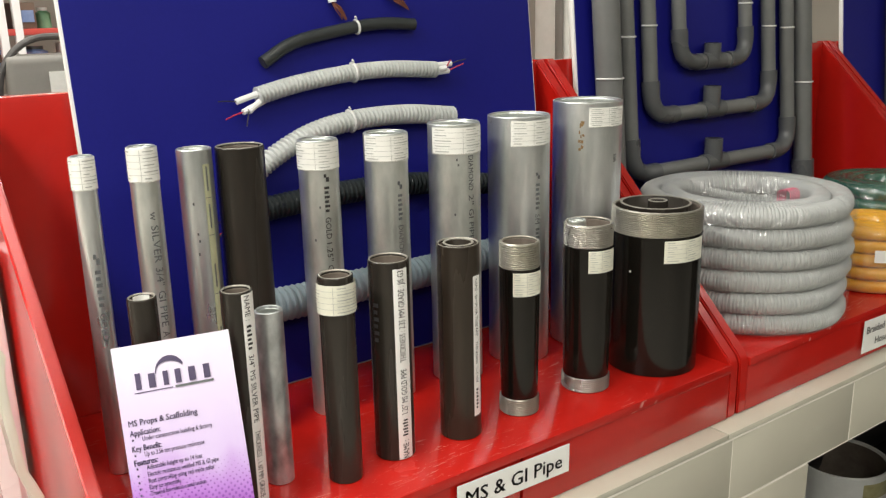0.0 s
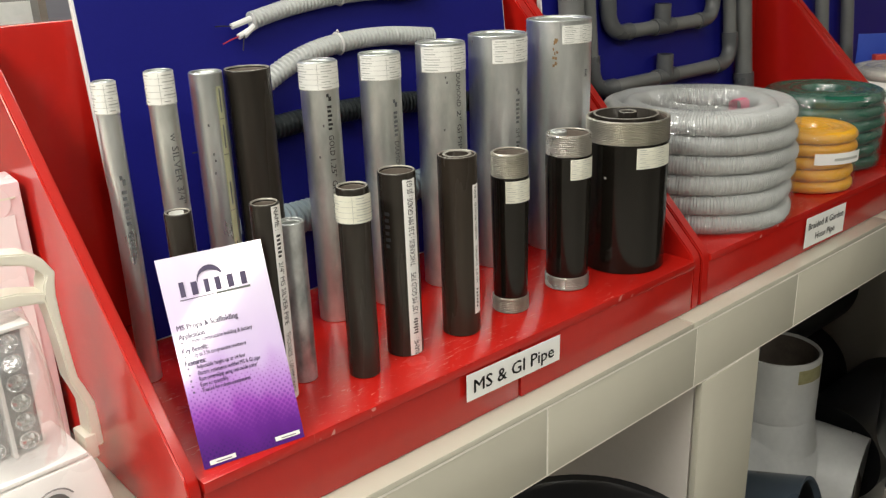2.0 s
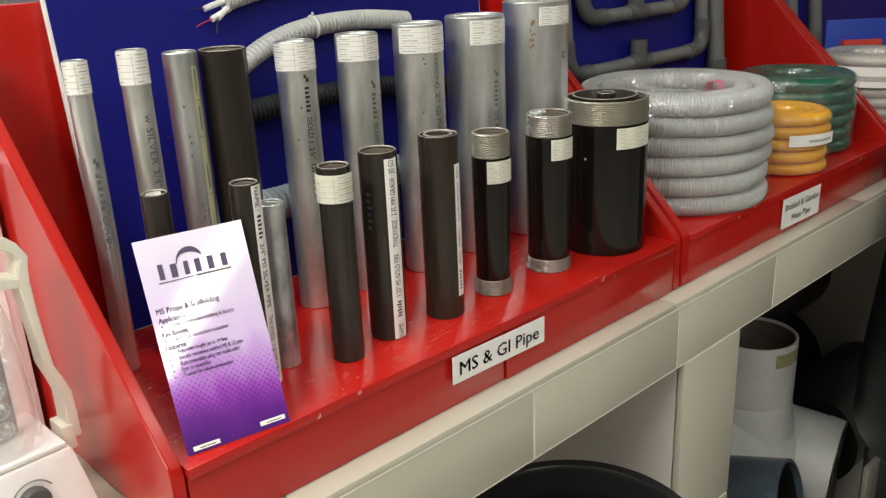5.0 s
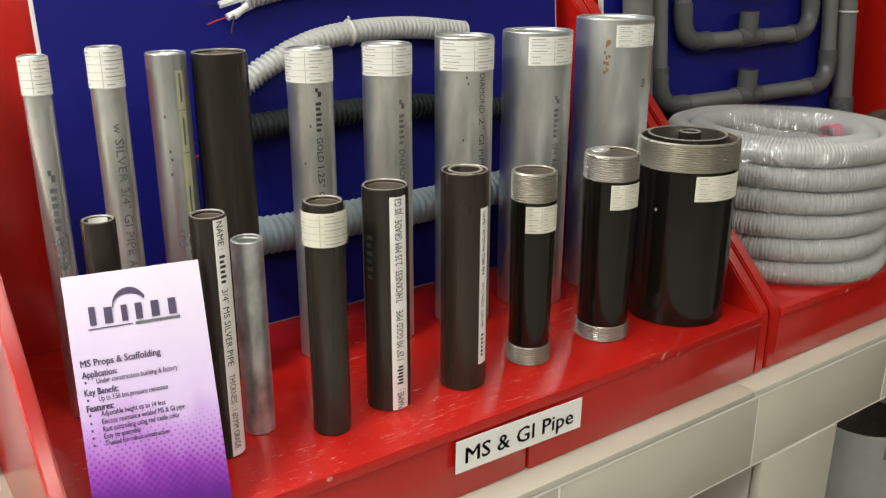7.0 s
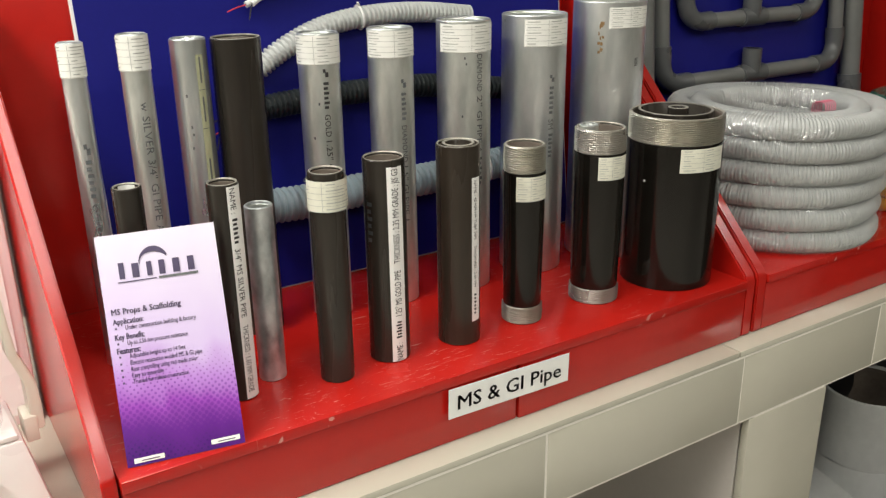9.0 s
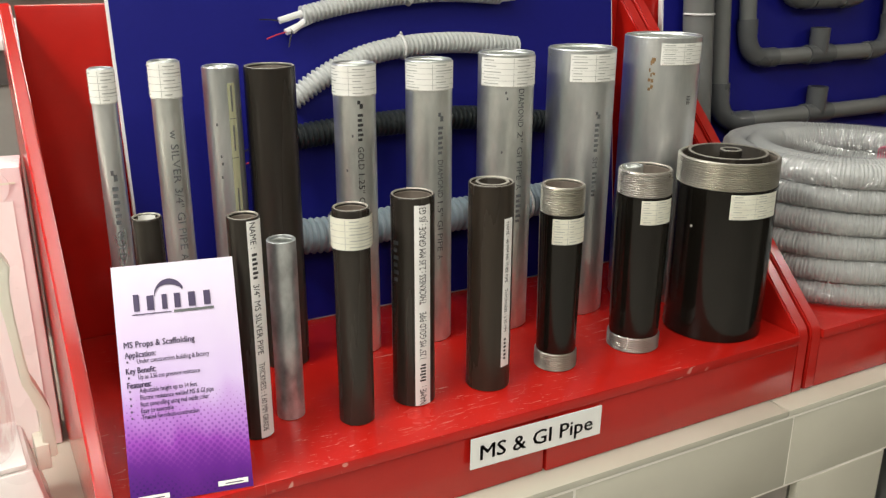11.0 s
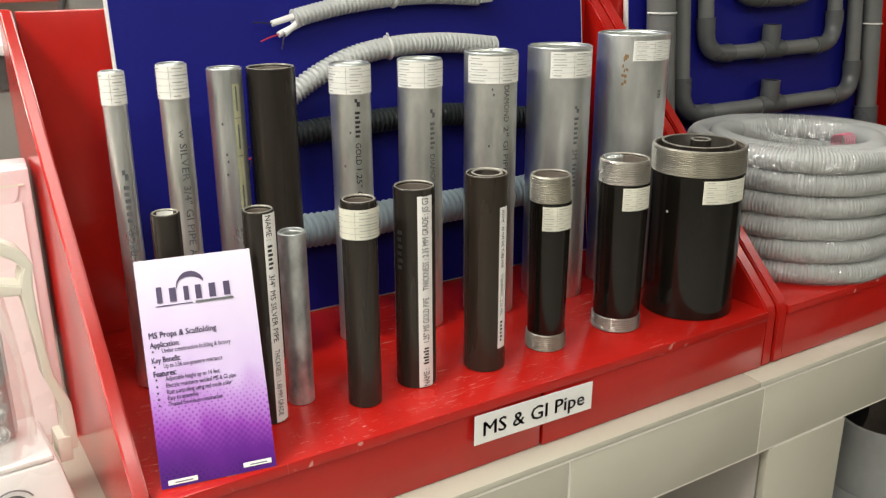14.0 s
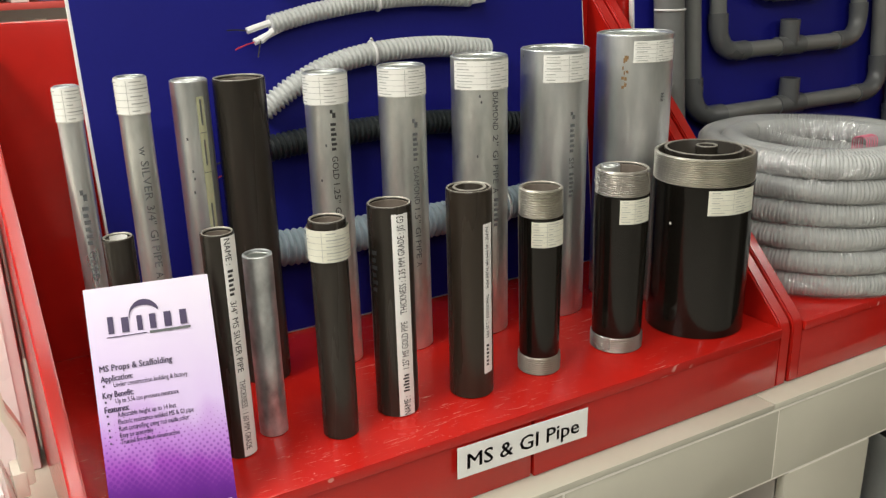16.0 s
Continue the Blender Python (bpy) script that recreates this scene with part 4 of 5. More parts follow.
def fly_print(bm, u, v, mat, name="lettering", label=""):
    """Lays flat print, in fractions of the card's width, on the card."""
    for w in bm.verts:
        w.co = fly_point(u + w.co.x, v + w.co.y * 0.53, 0.0007)
    return part(name, bm, mat, card, label, False)


def arc_shape(pts_out, pts_in):
    bm = bmesh.new()
    a = [bm.verts.new((x, y, 0)) for x, y in pts_out]
    b = [bm.verts.new((x, y, 0)) for x, y in pts_in]
    for i in range(len(a) - 1):
        bm.faces.new((a[i], a[i + 1], b[i + 1], b[i]))
    return bm


arch = arc_shape([(0.125 - 0.125 * math.cos(t), 0.130 * math.sin(t)) for t in [math.pi * k / 16 for k in range(15)]],
                 [(0.125 - 0.118 * math.cos(t), 0.130 * math.sin(t) * (0.84 - 0.20 * math.sin(t * 0.7)) - 0.004) for t in [math.pi * k / 16 for k in range(15)]])
fly_print(arch, 0.33, 0.862, VIOLET_INK, "emblem", "dark curved emblem")
word = bmesh.new()
x = 0.0
for w in (0.095, 0.120, 0.090, 0.105, 0.120, 0.115):
    tall = 0.135 if x == 0 else 0.118
    merge(word, bar_bm(x + w * 0.20, x + w * 0.68, 0.0, tall))
    x += w + 0.008
tagged(fly_print(word, 0.14, 0.803, VIOLET_INK, "emblem", "dark name drawn as plain blocks"), kind="stuff")
fly_print(bar_bm(0, 0.32, 0, 0.008), 0.14, 0.787, VIOLET_INK, "rule")
fly_print(bar_bm(0, 0.33, 0, 0.020), 0.48, 0.784, FADED_INK, "rule")
for words, hgt, wd, u, v, bold in (("MS Props & Scaffolding", 0.050, 0.575, 0.05, 0.652, 0.025), ("Application:", 0.048, 0.25, 0.05, 0.610, 0.025), ("Under construction building & factory", 0.038, 0.59, 0.145, 0.584, 0.012),
                                   ("Key Benefit:", 0.048, 0.24, 0.05, 0.543, 0.025), ("Up to 3.56 ton pressure resistance", 0.038, 0.50, 0.145, 0.517, 0.012), ("Features:", 0.048, 0.19, 0.05, 0.483, 0.04),
                                   ("Adjustable height up to 14 feet", 0.038, 0.465, 0.145, 0.460, 0.012), ("Electric resistance welded MS & GI pipe", 0.038, 0.60, 0.145, 0.430, 0.012),
                                   ("Rust controlling using red oxide color", 0.038, 0.555, 0.145, 0.402, 0.012), ("Easy to assemble", 0.038, 0.26, 0.145, 0.375, 0.012), ("Trusted for robust construction", 0.038, 0.465, 0.145, 0.348, 0.012)):
    fly_print(text_bm(words, hgt, wd, bold), u, v, VIOLET_INK)
    if u > 0.1:
        fly_print(bar_bm(0, 0.014, 0.010, 0.026), 0.062, v, VIOLET_INK, "bullet")
fly_print(bar_bm(0, 0.25, 0, 0.040), 0.06, 0.012, STRIP, "badge", "white badge with unreadable print")
fly_print(bar_bm(0, 0.25, 0, 0.040), 0.71, 0.022, STRIP, "badge", "white badge with unreadable print")
for u, v in ((0.12, 0.0185), (0.77, 0.0285)):
    print_bar = bar_bm(0, 0.15, 0, 0.008)
    for w in print_bar.verts:
        w.co = fly_point(u + w.co.x, v + w.co.y * 0.53, 0.0010)
    part("badge_print", print_bar, VIOLET_INK, card, "dark unreadable print", False)

# ---------- signs on the trays ----------


def tray_sign(label, x0, z0, w, h, tilt, lines, y=TFRONT - 0.0035):
    s = thing("paper_sign", x0, y, z0, label, "sign", 0, "paper signs on the trays")
    s.matrix_world = pose(x0, y, z0, 0, -tilt, 0)
    bm = box(0, w, -0.0006, 0.0, 0, h)
    bmesh.ops.subdivide_edges(bm, edges=bm.edges[:], cuts=3)
    sh = part("sheet", bm, STRIP, s, "", False)
    for words, x, z, cap, wd in lines:
        t = text_bm(words, cap, wd, 0.020)
        for v in t.verts:
            v.co = Vector((x + v.co.x, -0.0010, z + v.co.y))
        part("lettering", t, INK, sh, "black lettering", False)
    return s


tray_sign("white paper sign lettered MS and GI Pipe", 0.4535, 0.856, 0.149, 0.032, -1.0, [("MS & GI Pipe", 0.010, 0.008, 0.0155, 0.128)])
tray_sign("white two-line paper sign for garden hose", 1.190, 0.836, 0.134, 0.050, -1.0, [("Braided & Garden", 0.008, 0.029, 0.0110, 0.118), ("Hose Pipe", 0.034, 0.009, 0.0110, 0.066)])

# ---------- coils of hose ----------


def coil(label, x, y, R, tube, turns, layers, mat, rib=None, film=True, tag_at=None, ribbon=False, lean=0.0, sides=12):
    """A wrapped coil: each layer is a rising spiral of hose, inside a crinkled clear wrapper."""
    c = thing("hose_coil", x, y, TFLOOR + 0.0005, label, "hose coil", 0, "coils of hose in the trays")
    rng = random.Random(int(R * 1e5))
    for lay in range(layers):
        rr = R - tube - lay * tube * 1.9
        if rr < tube * 1.5:
            break
        pts = []
        rings = round(turns)
        pitch = (turns - 1) * tube * 1.98 / (rings - 1)
        for k in range(rings * 72 + 1):
            a = 2 * math.pi * k / 72 + math.pi * 0.45 + lay * 0.3
            whole, rest = divmod(k / 72, 1.0)
            step = max(rest - 0.78, 0) / 0.22
            z = tube + min(whole + step * step * (3 - 2 * step), rings - 1) * pitch
            wob = 1 + 0.018 * math.sin(3 * a + int(k / 72) * 1.7) + 0.008 * math.sin(7 * a + k / 72)
            pts.append((rr * wob * math.cos(a), rr * wob * math.sin(a), z))
        if rib and lay == 0:
            part("hose", ribbed(pts, tube, rib, rib * 0.30, sides), mat, c)
        elif rib:
            part("hose", ribbed(pts[-150:], tube, rib, rib * 0.30, sides), mat, c)
        else:
            part("hose", sweep(resample(pts if lay == 0 else pts[-150:], 0.012), tube, sides), mat, c)
    h = turns * tube * 2
    if film:
        hole = max(R - layers * tube * 2.0, tube)
        prof = [(R + 0.0015, 0.004), (R + 0.002, h * 0.3), (R + 0.0015, h * 0.6), (R + 0.002, h - tube), (R - tube * 0.3, h - tube * 0.35), (R - tube, h - 0.0005), ((R + hole) / 2, h + 0.0005), (hole + tube * 0.5, h - 0.002), (hole, h - 0.012), (hole * 0.88, h - 0.03)]
        part("clear_wrapper", lathe(prof, 96, False, 0.012), FILM, c, "crinkled clear plastic wrapping")
    if tag_at:
        z0, z1, a0, a1 = tag_at
        r2 = R + 0.007
        g = part("paper_tag", patch(r2, z0, z1, a0, a1, 0.001), STRIP, c, "white paper tag")
        m2 = bmesh.new()
        merge(m2, patch(r2 + 0.0012, (z0 * 2 + z1) / 3, (z0 + z1 * 1.3) / 2.3, a0 + (a1 - a0) * 0.35, a0 + (a1 - a0) * 0.9))
        part("print", m2, GREY_INK, g, "grey unreadable print")
    if ribbon:
        for k in range(5):
            q = [(0.016 + 0.005 * k + 0.003 * math.cos(3 * t), -0.052 + 0.012 * math.cos(t), h - 0.016 + 0.015 * math.sin(t)) for t in [math.pi * (j - 1) / 8 for j in range(11)]]
            part("ribbon", sweep(q, 0.0008, 5), RIBBON, c, "pink binding ribbon")
    return c


coil("grey corrugated conduit coil in clear plastic wrapping", 1.085, 0.726, 0.147, 0.0152, 5.9, 2, COIL_GREY, 0.0043, ribbon=True)
fa = math.atan2(-0.04 - 0.66, -0.12 - 1.35)
coil("yellow hose coil in clear wrapping with a white tag", 1.332, 0.666, 0.076, 0.0100, 5.2, 3, YELLOW_HOSE, None, tag_at=(0.053, 0.072, fa + 0.15, fa + 1.25))
coil("dark green garden hose coil in clear wrapping", 1.500, 0.727, 0.106, 0.0118, 5.9, 3, GREEN_HOSE)
fb = math.atan2(-0.04 - 0.68, -0.12 - 1.9)
coil("milky clear hose coil with a white paper tag", 1.790, 0.702, 0.103, 0.0110, 6.6, 3, CLEAR_HOSE, None, tag_at=(0.085, 0.125, fb - 0.75, fb + 0.55))
bcard = thing("product_card", 1.945, 0.800, TFLOOR, "upright bright blue card with a red flap behind a coil", "card", -42)
part("sheet", box(-0.072, 0.072, 0.0, 0.003, 0.0005, 0.190, 0.0008), BRIGHT_BLUE, bcard)
part("flap", box(-0.038, 0.048, -0.020, -0.0005, 0.118, 0.146, 0.002), CARD_RED, bcard, "red flap")

# ---------- lantern and box beside the tray ----------


def flat_ribbon(points, depth):
    """A band of changing width in the xz plane, with thickness in y; points are (x, z, half width)."""
    n, verts, faces = len(points), [], []
    for i, (x, z, w) in enumerate(points):
        xa, za, _ = points[max(i - 1, 0)]
        xb, zb, _ = points[min(i + 1, n - 1)]
        ln = math.hypot(xb - xa, zb - za)
        nx, nz = -(zb - za) / ln * w, (xb - xa) / ln * w
        verts += [(x + nx, -depth, z + nz), (x - nx, -depth, z - nz), (x - nx, depth, z - nz), (x + nx, depth, z + nz)]
    for i in range(n - 1):
        for k in range(4):
            q = (k + 1) % 4
            faces.append((4 * i + k, 4 * i + q, 4 * i + 4 + q, 4 * i + 4 + k))
    faces += [(0, 1, 2, 3), tuple(4 * n - 4 + k for k in (3, 2, 1, 0))]
    bm = from_lists(verts, faces)
    bmesh.ops.recalc_face_normals(bm, faces=bm.faces)
    sharp = [e for e in bm.edges if e.is_manifold and e.calc_face_angle(0) > 0.9]
    bmesh.ops.bevel(bm, geom=sharp, offset=0.0015, segments=2, affect="EDGES")
    return bm


def lantern(x, y, rz):
    t = thing("emergency_lantern", x, y, CTOP + 0.0005, "ivory rechargeable lantern with clear dome and carrying handle", "lantern", rz)
    t.matrix_world = pose(x, y, CTOP + 0.0005, 0, 0, rz) @ Matrix.Scale(0.93, 4)
    base = box(-0.072, 0.072, -0.062, 0.055, 0.0, 0.084, 0.006, 2)
    for v in base.verts:
        k = v.co.z / 0.084
        v.co.x *= 1 - 0.22 * k
        v.co.y = v.co.y * (1 - 0.20 * k)
    part("base", base, LANTERN_WHITE, t, "white plastic base")
    part("base_plate", box(-0.052, 0.052, -0.048, 0.040, 0.0845, 0.090, 0.0025), LANTERN_WHITE, t)
    k = part("knob", lathe([(0.0001, 0.010), (0.012, 0.010), (0.014, 0.006), (0.014, 0.0), (0.0001, 0.0)], 24, False), SHOP_DARK, t, "dark round switch")
    k.matrix_local = pose(0.012, -0.0545, 0.050, 83)
    part("dial_arc", sweep([(0.012 + 0.020 * math.cos(a), -0.0562 + 0.012 * math.sin(a) * 0.12, 0.050 + 0.020 * math.sin(a)) for a in [math.pi * j / 12 for j in range(2, 11)]], 0.0008, 5), LANTERN_GREY, t)
    part("back_plate", box(-0.034, 0.034, 0.012, 0.026, 0.0905, 0.224, 0.004), LANTERN_WHITE, t)
    part("lamp_panel", box(-0.030, 0.030, 0.003, 0.012, 0.0905, 0.220, 0.002), LANTERN_GREY, t, "grey reflector panel")
    part("dome_cap", box(-0.032, 0.032, -0.020, 0.020, 0.2205, 0.2240, 0.001), LANTERN_WHITE, t)
    for px in (-0.0155, 0.0155):
        for j in range(6):
            r = part("reflector", lathe([(0.0080, 0.007), (0.0082, 0.0065), (0.006, 0.002), (0.002, 0.0), (0.0018, 0.001), (0.0055, 0.0028), (0.0075, 0.007)], 16), CHROME, t, "small mirrored bowl")
            r.matrix_local = pose(px, 0.0028, 0.1010 + j * 0.0205, 90) @ Matrix.Scale(1.15, 4)
            part("bulb", lathe([(0.0001, 0.0062), (0.0014, 0.0055), (0.0020, 0.0035), (0.0020, 0.0005), (0.0001, 0.0004)], 10, False), CHROME, r, "small bulb")
    part("divider", box(-0.002, 0.002, -0.010, 0.003, 0.0905, 0.220, 0.0008), LANTERN_WHITE, t)
    bm = bmesh.new()
    rows, cols = 16, 20
    g = []
    for j in range(rows + 1):
        v = j / rows
        row = []
        for i in range(cols + 1):
            u = i / cols * 2 - 1
            bulge = (1 - abs(u) ** 4) ** 0.5 * (1 - max(0, v - 0.55) ** 2 / 0.2026) ** 0.5
            row.append(bm.verts.new(((0.051 - 0.010 * v * v) * u, 0.026 - 0.070 * bulge, 0.0905 + 0.142 * v)))
        g.append(row)
    for j in range(rows):
        for i in range(cols):
            bm.faces.new((g[j][i], g[j][i + 1], g[j + 1][i + 1], g[j + 1][i]))
    part("dome", bm, DOME, t, "clear plastic dome")
    half = [(0.0745, 0.070, 0.0060), (0.0750, 0.095, 0.0055), (0.0745, 0.118, 0.0050), (0.0690, 0.136, 0.0045), (0.0640, 0.150, 0.0042), (0.0620, 0.178, 0.0038), (0.0595, 0.212, 0.0042),
            (0.0575, 0.238, 0.0056), (0.0590, 0.250, 0.0052), (0.0618, 0.260, 0.0046), (0.0540, 0.272, 0.0056), (0.0420, 0.2800, 0.0056), (0.0200, 0.2850, 0.0050), (0.0, 0.2860, 0.0048)]
    line = half + [(-a, b, c) for a, b, c in half[-2::-1]]
    part("handle", flat_ribbon(line, 0.013), LANTERN, t, "ivory carrying handle")
    part("crossbar", flat_ribbon([(-0.0545, 0.2385, 0.0050), (-0.030, 0.2440, 0.0064), (0.0, 0.2460, 0.0068), (0.030, 0.2440, 0.0064), (0.0545, 0.2385, 0.0050)], 0.0125), LANTERN, t)
    for s in (-1, 1):
        part("hinge", box(s * 0.068 - 0.006, s * 0.068 + 0.006, -0.015, 0.015, 0.060, 0.086, 0.002), LANTERN, t)
    return t


lantern(0.044, 0.735, 3)
pb = thing("product_box", 0.128, 0.866, CTOP, "pale pink cardboard product box standing on the counter", "box", -4)
part("carton", box(-0.26, 0.0, 0.0, 0.055, 0.0005, 0.294, 0.002), PINK_BOX, pb)
part("front_print", box(-0.252, -0.010, -0.0014, -0.0003, 0.012, 0.262), WHITE_CARTON, pb, "pinkish white printed front")
part("tuck_flap", box(-0.25, -0.006, -0.0013, -0.0002, 0.278, 0.280), LANTERN, pb)
tab = lathe([(0.0001, 0.0), (0.017, 0.0), (0.017, 0.0008), (0.0001, 0.0008)], 24, False)
tb = part("tab", tab, PINK_BOX, pb, "half-round closing tab")
tb.matrix_local = pose(-0.028, -0.0004, 0.276, 90)

# ---------- under and in front of the counter ----------


fit_tee = thing("drain_fitting", 1.575, 0.80, 0.0, "large dirty white plastic drain elbow with an open collar", "pipe fitting")
R = 0.091
part("collar", lathe([(R - 0.004, 0.22), (R - 0.002, 0.306), (R, 0.308), (R, 0.448), (R - 0.0015, 0.450), (R - 0.005, 0.450), (R - 0.006, 0.448), (R - 0.006, 0.22)], 56), PVC_WHITE, fit_tee, "white collar with a stained rim")
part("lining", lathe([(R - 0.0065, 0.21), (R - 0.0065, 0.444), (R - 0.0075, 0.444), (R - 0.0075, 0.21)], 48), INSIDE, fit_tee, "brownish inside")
part("stain", patch(R + 0.0004, 0.405, 0.437, -2.15, -1.35, 0.0002), material("old_glue", (0.30, 0.28, 0.12), (0.45, 0.42, 0.24), 0.6, scale=60), fit_tee, "old yellowish glue stain")
part("body", sweep(smooth_path([(-0.30, 0.06, 0.140), (-0.12, 0.03, 0.140), (0.0, 0.0, 0.138), (0.07, -0.05, 0.126), (0.105, -0.13, 0.118)], 8), [0.138 - 0.0007 * k for k in range(33)], 44), PVC_WHITE, fit_tee)
part("neck", lathe([(R + 0.012, 0.225), (R + 0.004, 0.262), (R - 0.0005, 0.300), (R - 0.004, 0.3045), (R - 0.005, 0.225)], 56), PVC_WHITE, fit_tee)
part("mouth_ring", sweep([(0.1053, -0.1302, 0.118), (0.1140, -0.1650, 0.116)], [0.1165, 0.113], 44), PVC_WHITE, fit_tee, "thick end ring")
# The elbow is capped; this dark disc paints the shade of its opening.
part("mouth", sweep([(0.1143, -0.1656, 0.1160), (0.1146, -0.1666, 0.1160)], 0.098, 40), INSIDE, fit_tee, "dark disc painted as the shade in an open end")

blue_pipe = thing("plastic_pipe", 1.338, 0.58, 0.0, "short blue-grey plastic pipe lying with its open end outward", "pipe")
bp0, bp1 = Vector((0.0, 0.0, 0.215)), Vector((-0.10, 0.40, 0.115))
d = (bp1 - bp0).normalized()
bm = sweep([bp1, bp0], [0.104, 0.104], 48, False)
merge(bm, sweep([bp0, bp0 + d * 0.0005, bp1], [0.104, 0.097, 0.097], 48, False))
part("tube", bm, PVC_BLUE, blue_pipe)
# Black sleeve: the shade inside the blue-grey pipe, given as colour.
part("lining", sweep([bp0 + d * 0.012, bp1], [0.0965, 0.0965], 44, False), HDPE_AND_SHADE, blue_pipe, "black sleeve standing in for the shade inside")

barrel = thing("black_pipe", 0.614, 0.544, 0.0, "large upright black plastic pipe with a thick rim", "pipe")
part("tube", lathe([(0.160, 0.0), (0.163, 0.004), (0.163, 0.594), (0.159, 0.600), (0.146, 0.600), (0.142, 0.594), (0.142, 0.0)], 72), HDPE_AND_SHADE, barrel)
part("plug", lathe([(0.0001, 0.560), (0.1418, 0.560), (0.1418, 0.550), (0.0001, 0.550)], 48, False), HDPE_AND_SHADE, barrel)

# Three made-up black tubes cover the floor so the bay reads as dark.
lying = thing("black_pipe", 1.60, 1.00, 0.0, "added black tube that darkens the bay under the counter", "pipe")
part("tube", sweep([(-0.50, 0, 0.137), (0.60, 0, 0.137)], 0.135, 48), HDPE_AND_SHADE, lying)
lying2 = thing("black_pipe", 1.60, 1.00, 0.0, "added black tube that darkens the bay, resting on another one", "pipe")
part("tube", sweep([(-0.50, 0, 0.409), (0.60, 0, 0.409)], 0.135, 48), HDPE_AND_SHADE, lying2)
lying3 = thing("black_pipe", 1.95, 0.74, 0.0, "added black tube that darkens the bay under the counter", "pipe")
part("tube", sweep([(-0.18, 0, 0.122), (0.60, 0, 0.122)], 0.120, 48), HDPE_AND_SHADE, lying3)


def hex_bolt(parent, at, turn):
    """A bolt with a six-sided head, a washer and a nut; its axis is its own z."""
    b = part("bolt", lathe([(0.0001, 0.060), (0.008, 0.059), (0.009, 0.056), (0.009, 0.0), (0.0001, 0.0)], 20, False), CHROME, parent, "zinc-plated bolt")
    b.matrix_local = Matrix.Translation(at) @ turn
    for z in (0.012, 0.044):
        n = part("nut", lathe([(0.0092, z), (0.0150, z), (0.0165, z + 0.002), (0.0165, z + 0.011), (0.0150, z + 0.013), (0.0092, z + 0.013)], 6), CHROME, b, "six-sided nut")
    part("washer", lathe([(0.0092, 0.008), (0.021, 0.008), (0.021, 0.0115), (0.0092, 0.0115)], 24), CHROME, b)
    return b


flange = thing("flanged_pipe", 1.725, 0.29, 0.0, "very large black plastic pipe with a bolted flange", "pipe")
prof = [(0.250, 0.0), (0.285, 0.004), (0.285, 0.300), (0.312, 0.315), (0.318, 0.325), (0.318, 0.43), (0.314, 0.50), (0.302, 0.64), (0.290, 0.80), (0.284, 0.92), (0.276, 0.925), (0.266, 0.92), (0.266, 0.60)]
part("tube", lathe(prof, 96), HDPE_AND_SHADE, flange)
for az, z in ((-203, 0.570), (-196, 0.385), (-190, 0.338), (-160, 0.40)):
    a = radians(az)
    hex_bolt(flange, Vector(((0.317 if z < 0.5 else 0.306) * math.cos(a), (0.317 if z < 0.5 else 0.306) * math.sin(a), z)), Matrix.Rotation(a, 4, "Z") @ Matrix.Rotation(radians(90), 4, "Y"))
strap = thing("steel_bracket", 1.345, 0.45, 0.0, "upright flat grey steel bar by the black pipe", "bracket")
part("bar", box(-0.026, 0.026, -0.005, 0.005, 0.0, 0.385, 0.002), STEEL_GREY, strap)

# ---------- far behind: shelves, cabinet, chair ----------
cab = thing("grey_cabinet", -0.25, 2.1, 0.0, "grey steel cabinet with a pale top", "cabinet")
part("body", box(-1.0, 0.62, -0.25, 0.30, 0.0, 1.13, 0.006), GREY_PAINT, cab)
part("dark_band", box(-0.99, 0.61, -0.256, -0.251, 1.065, 1.128), SHOP_DARK, cab, "dark recessed band")
part("top_plate", box(-1.02, 0.64, -0.27, 0.32, 1.1305, 1.150, 0.004), LANTERN_WHITE, cab, "pale top plate")

chair = thing("office_chair", 0.66, 2.95, 0.0, "grey office chair with a sheet of paper on its back", "chair")
bk = box(-0.14, 0.16, -0.03, 0.03, 0.84, 1.235, 0.028, 4)
part("backrest", bk, GREY_PAINT, chair)
part("paper", box(-0.02, 0.13, -0.034, -0.0315, 0.95, 1.18), PAPER, chair, "sheet of white paper")
part("hoop", sweep(smooth_path([(-0.17, -0.01, 1.00), (-0.15, -0.01, 1.18), (-0.06, -0.01, 1.275), (0.08, -0.01, 1.275), (0.17, -0.01, 1.20)], 8), 0.011, 10), SHOP_DARK, chair, "dark tube frame")
part("seat", box(-0.2, 0.22, -0.42, -0.02, 0.44, 0.50, 0.02, 3), SHOP_DARK, chair)
part("back_post", box(-0.02, 0.04, 0.031, 0.05, 0.40, 1.0, 0.004), SHOP_DARK, chair)
part("column", sweep([(0.01, -0.2, 0.0), (0.01, -0.2, 0.44)], 0.028, 16), SHOP_DARK, chair)
part("foot", lathe([(0.0001, 0.03), (0.05, 0.03), (0.24, 0.012), (0.24, 0.0), (0.0001, 0.0)], 30, False), SHOP_DARK, chair)

shelf = thing("shop_shelf", 0.40, 3.40, 0.0, "white steel shop shelf with red shelf edges and mixed goods", "shelf")
for x in (-0.42, 0.20, 0.25, 0.80):
    part("post", box(x, x + 0.026, -0.02, 0.02, 0.0, 2.1, 0.003), LANTERN_WHITE, shelf, "white upright")
for z in (0.30, 0.62, 0.95, 1.155, 1.285, 1.42, 1.75, 2.05):
    part("shelf_board", box(-0.42, 0.80, -0.015, 0.36, z, z + 0.022, 0.002), SHOP_RED, shelf, "red shelf edge")
rng = random.Random(5)
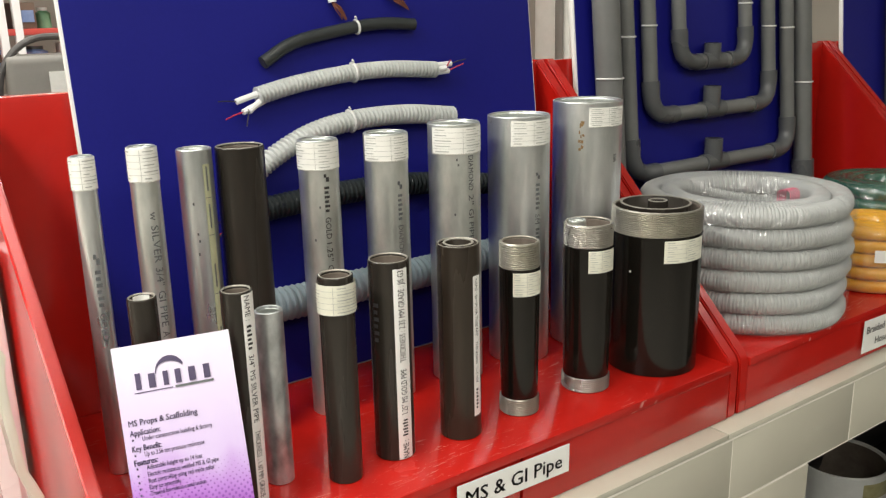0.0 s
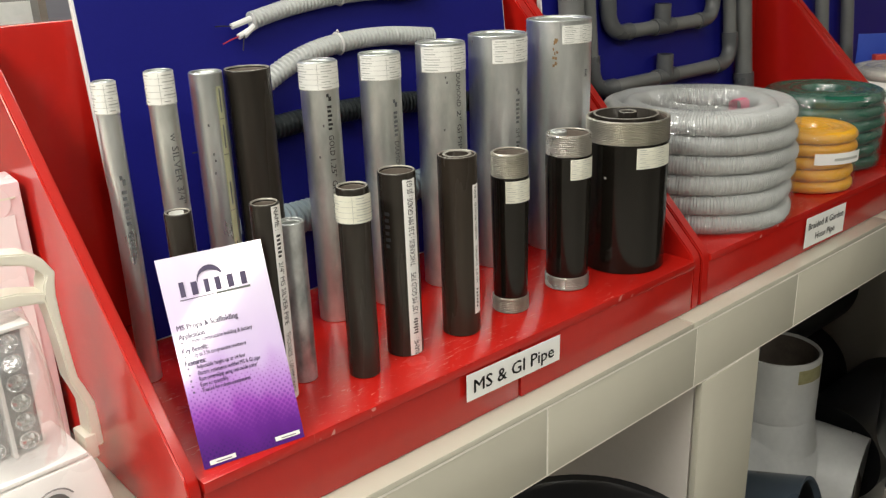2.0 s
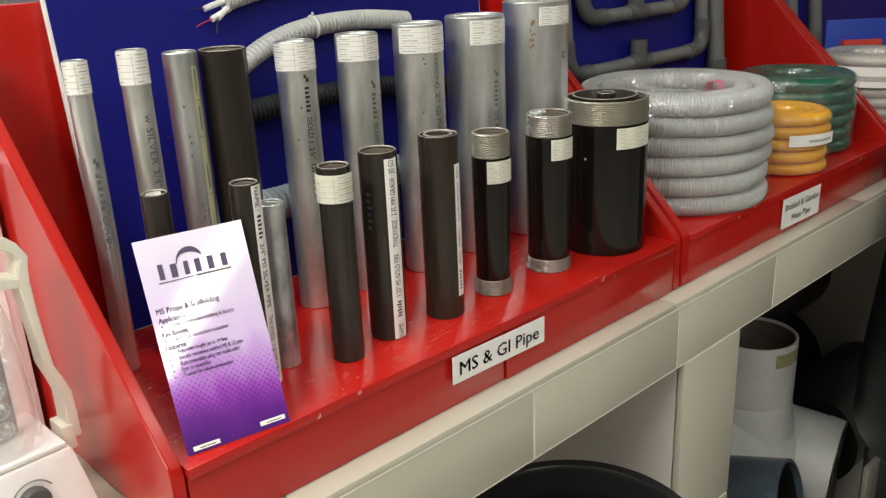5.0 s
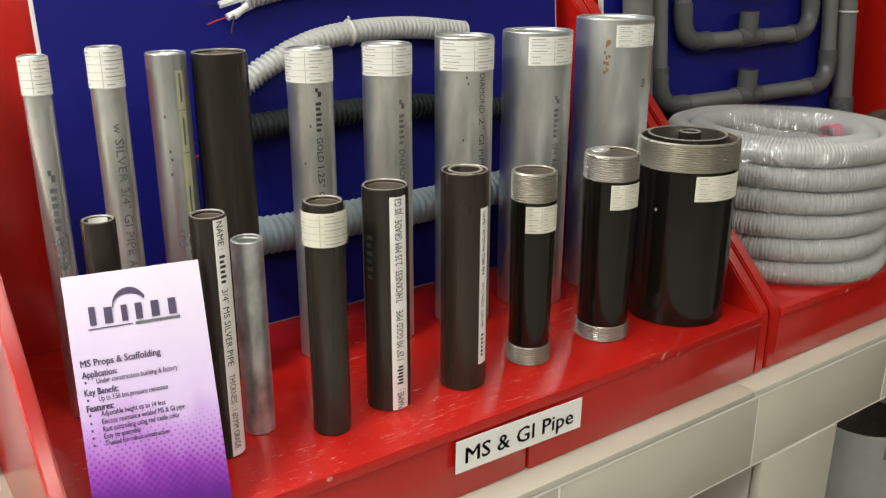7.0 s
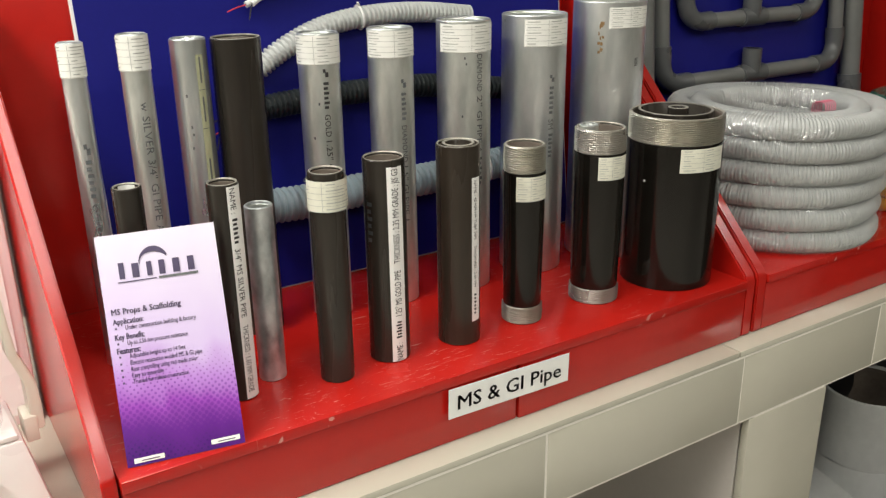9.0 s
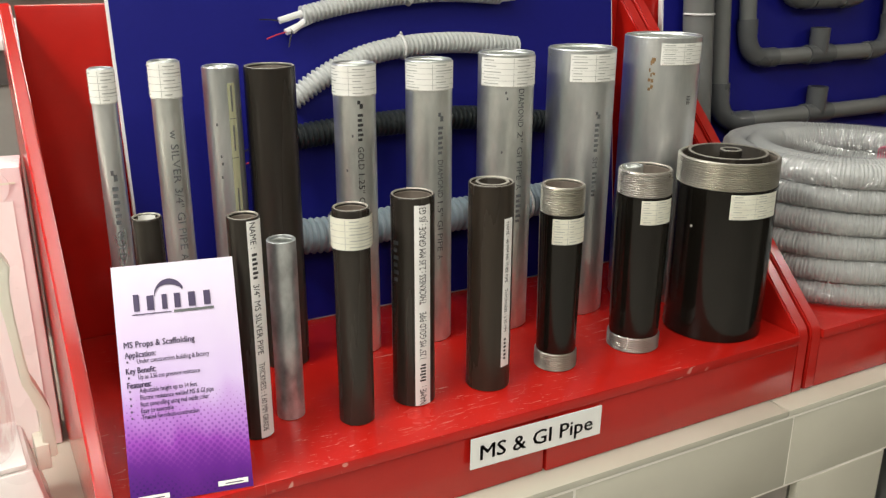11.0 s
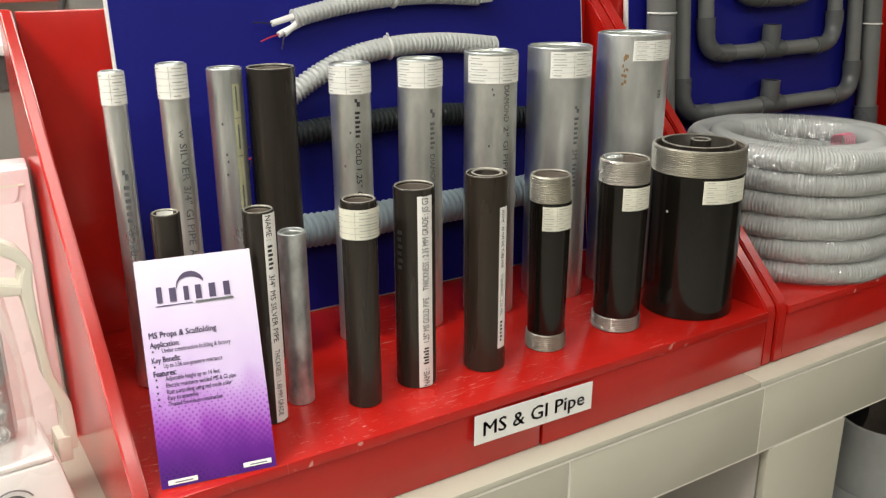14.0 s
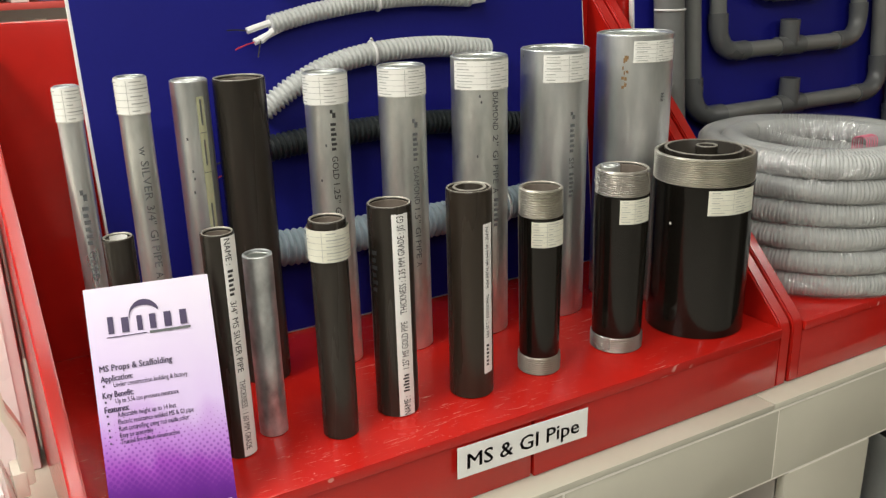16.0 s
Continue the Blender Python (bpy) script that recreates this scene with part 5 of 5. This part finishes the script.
tones = (SHOP_GREEN, SHOP_CREAM, SHOP_BLUE, SHOP_CREAM, PAPER, PAPER, GREY_PAINT, WOOD, SHOP_DARK)
for z, top in ((0.972, 0.15), (1.177, 0.095), (1.307, 0.10), (1.442, 0.22), (1.772, 0.2)):
    x = -0.38
    while x < 0.72:
        w, hh = rng.uniform(0.05, 0.13), top * rng.uniform(0.6, 0.98)
        g = thing("goods_pack", 0.40 + x + w / 2, 3.46 + rng.uniform(-0.02, 0.05), z + 0.0005, "small packed goods standing on the shop shelf", "goods", rng.uniform(-8, 8), "goods on the shop shelf")
        m = rng.choice(tones)
        if rng.random() < 0.45:
            r = w * 0.42
            part("jar", lathe([(0.0001, 0.0), (r, 0.0), (r, hh * 0.72), (r * 0.6, hh * 0.82), (r * 0.6, hh * 0.84), (0.0001, hh * 0.84)], 20, False), m, g)
            part("cap", lathe([(0.0001, hh * 0.845), (r * 0.66, hh * 0.845), (r * 0.66, hh), (0.0001, hh)], 16, False), rng.choice(tones), g)
        else:
            part("carton", box(-w / 2 * 0.92, w / 2 * 0.92, -0.06, 0.10, 0.0, hh, 0.002), m, g)
            part("front_label", box(-w / 2 * 0.7, w / 2 * 0.7, -0.0625, -0.0605, hh * 0.25, hh * 0.7), rng.choice(tones), g)
        x += w + rng.uniform(0.005, 0.03)

column = thing("white_panel", 1.55, 1.75, 0.0, "stack of upright white and beige panels behind the trays", "panel")
for k, (x, w, m) in enumerate(((0.0, 0.05, WALL), (0.056, 0.075, PAPER), (0.140, 0.03, GREY_PAINT), (0.175, 0.07, PAPER), (0.26, 0.05, SHOP_CREAM), (0.32, 0.09, PAPER))):
    part("upright_panel", box(x, x + w, 0.01 * (k % 3), 0.04 + 0.01 * (k % 3), 0.0, 2.2, 0.002), m, column)
locker = thing("blue_grey_cabinet", 1.02, 2.0, 0.0, "blue-grey steel cabinet with a pale handle line", "cabinet")
part("body", box(-0.35, 0.40, 0.0, 0.40, 0.0, 2.0, 0.006), material("blue_grey_paint", (0.16, 0.17, 0.20), (0.20, 0.21, 0.25), 0.45, scale=4), locker)
part("handle_rail", box(-0.30, 0.35, -0.012, -0.001, 1.19, 1.200, 0.002), PAPER, locker, "pale horizontal rail")
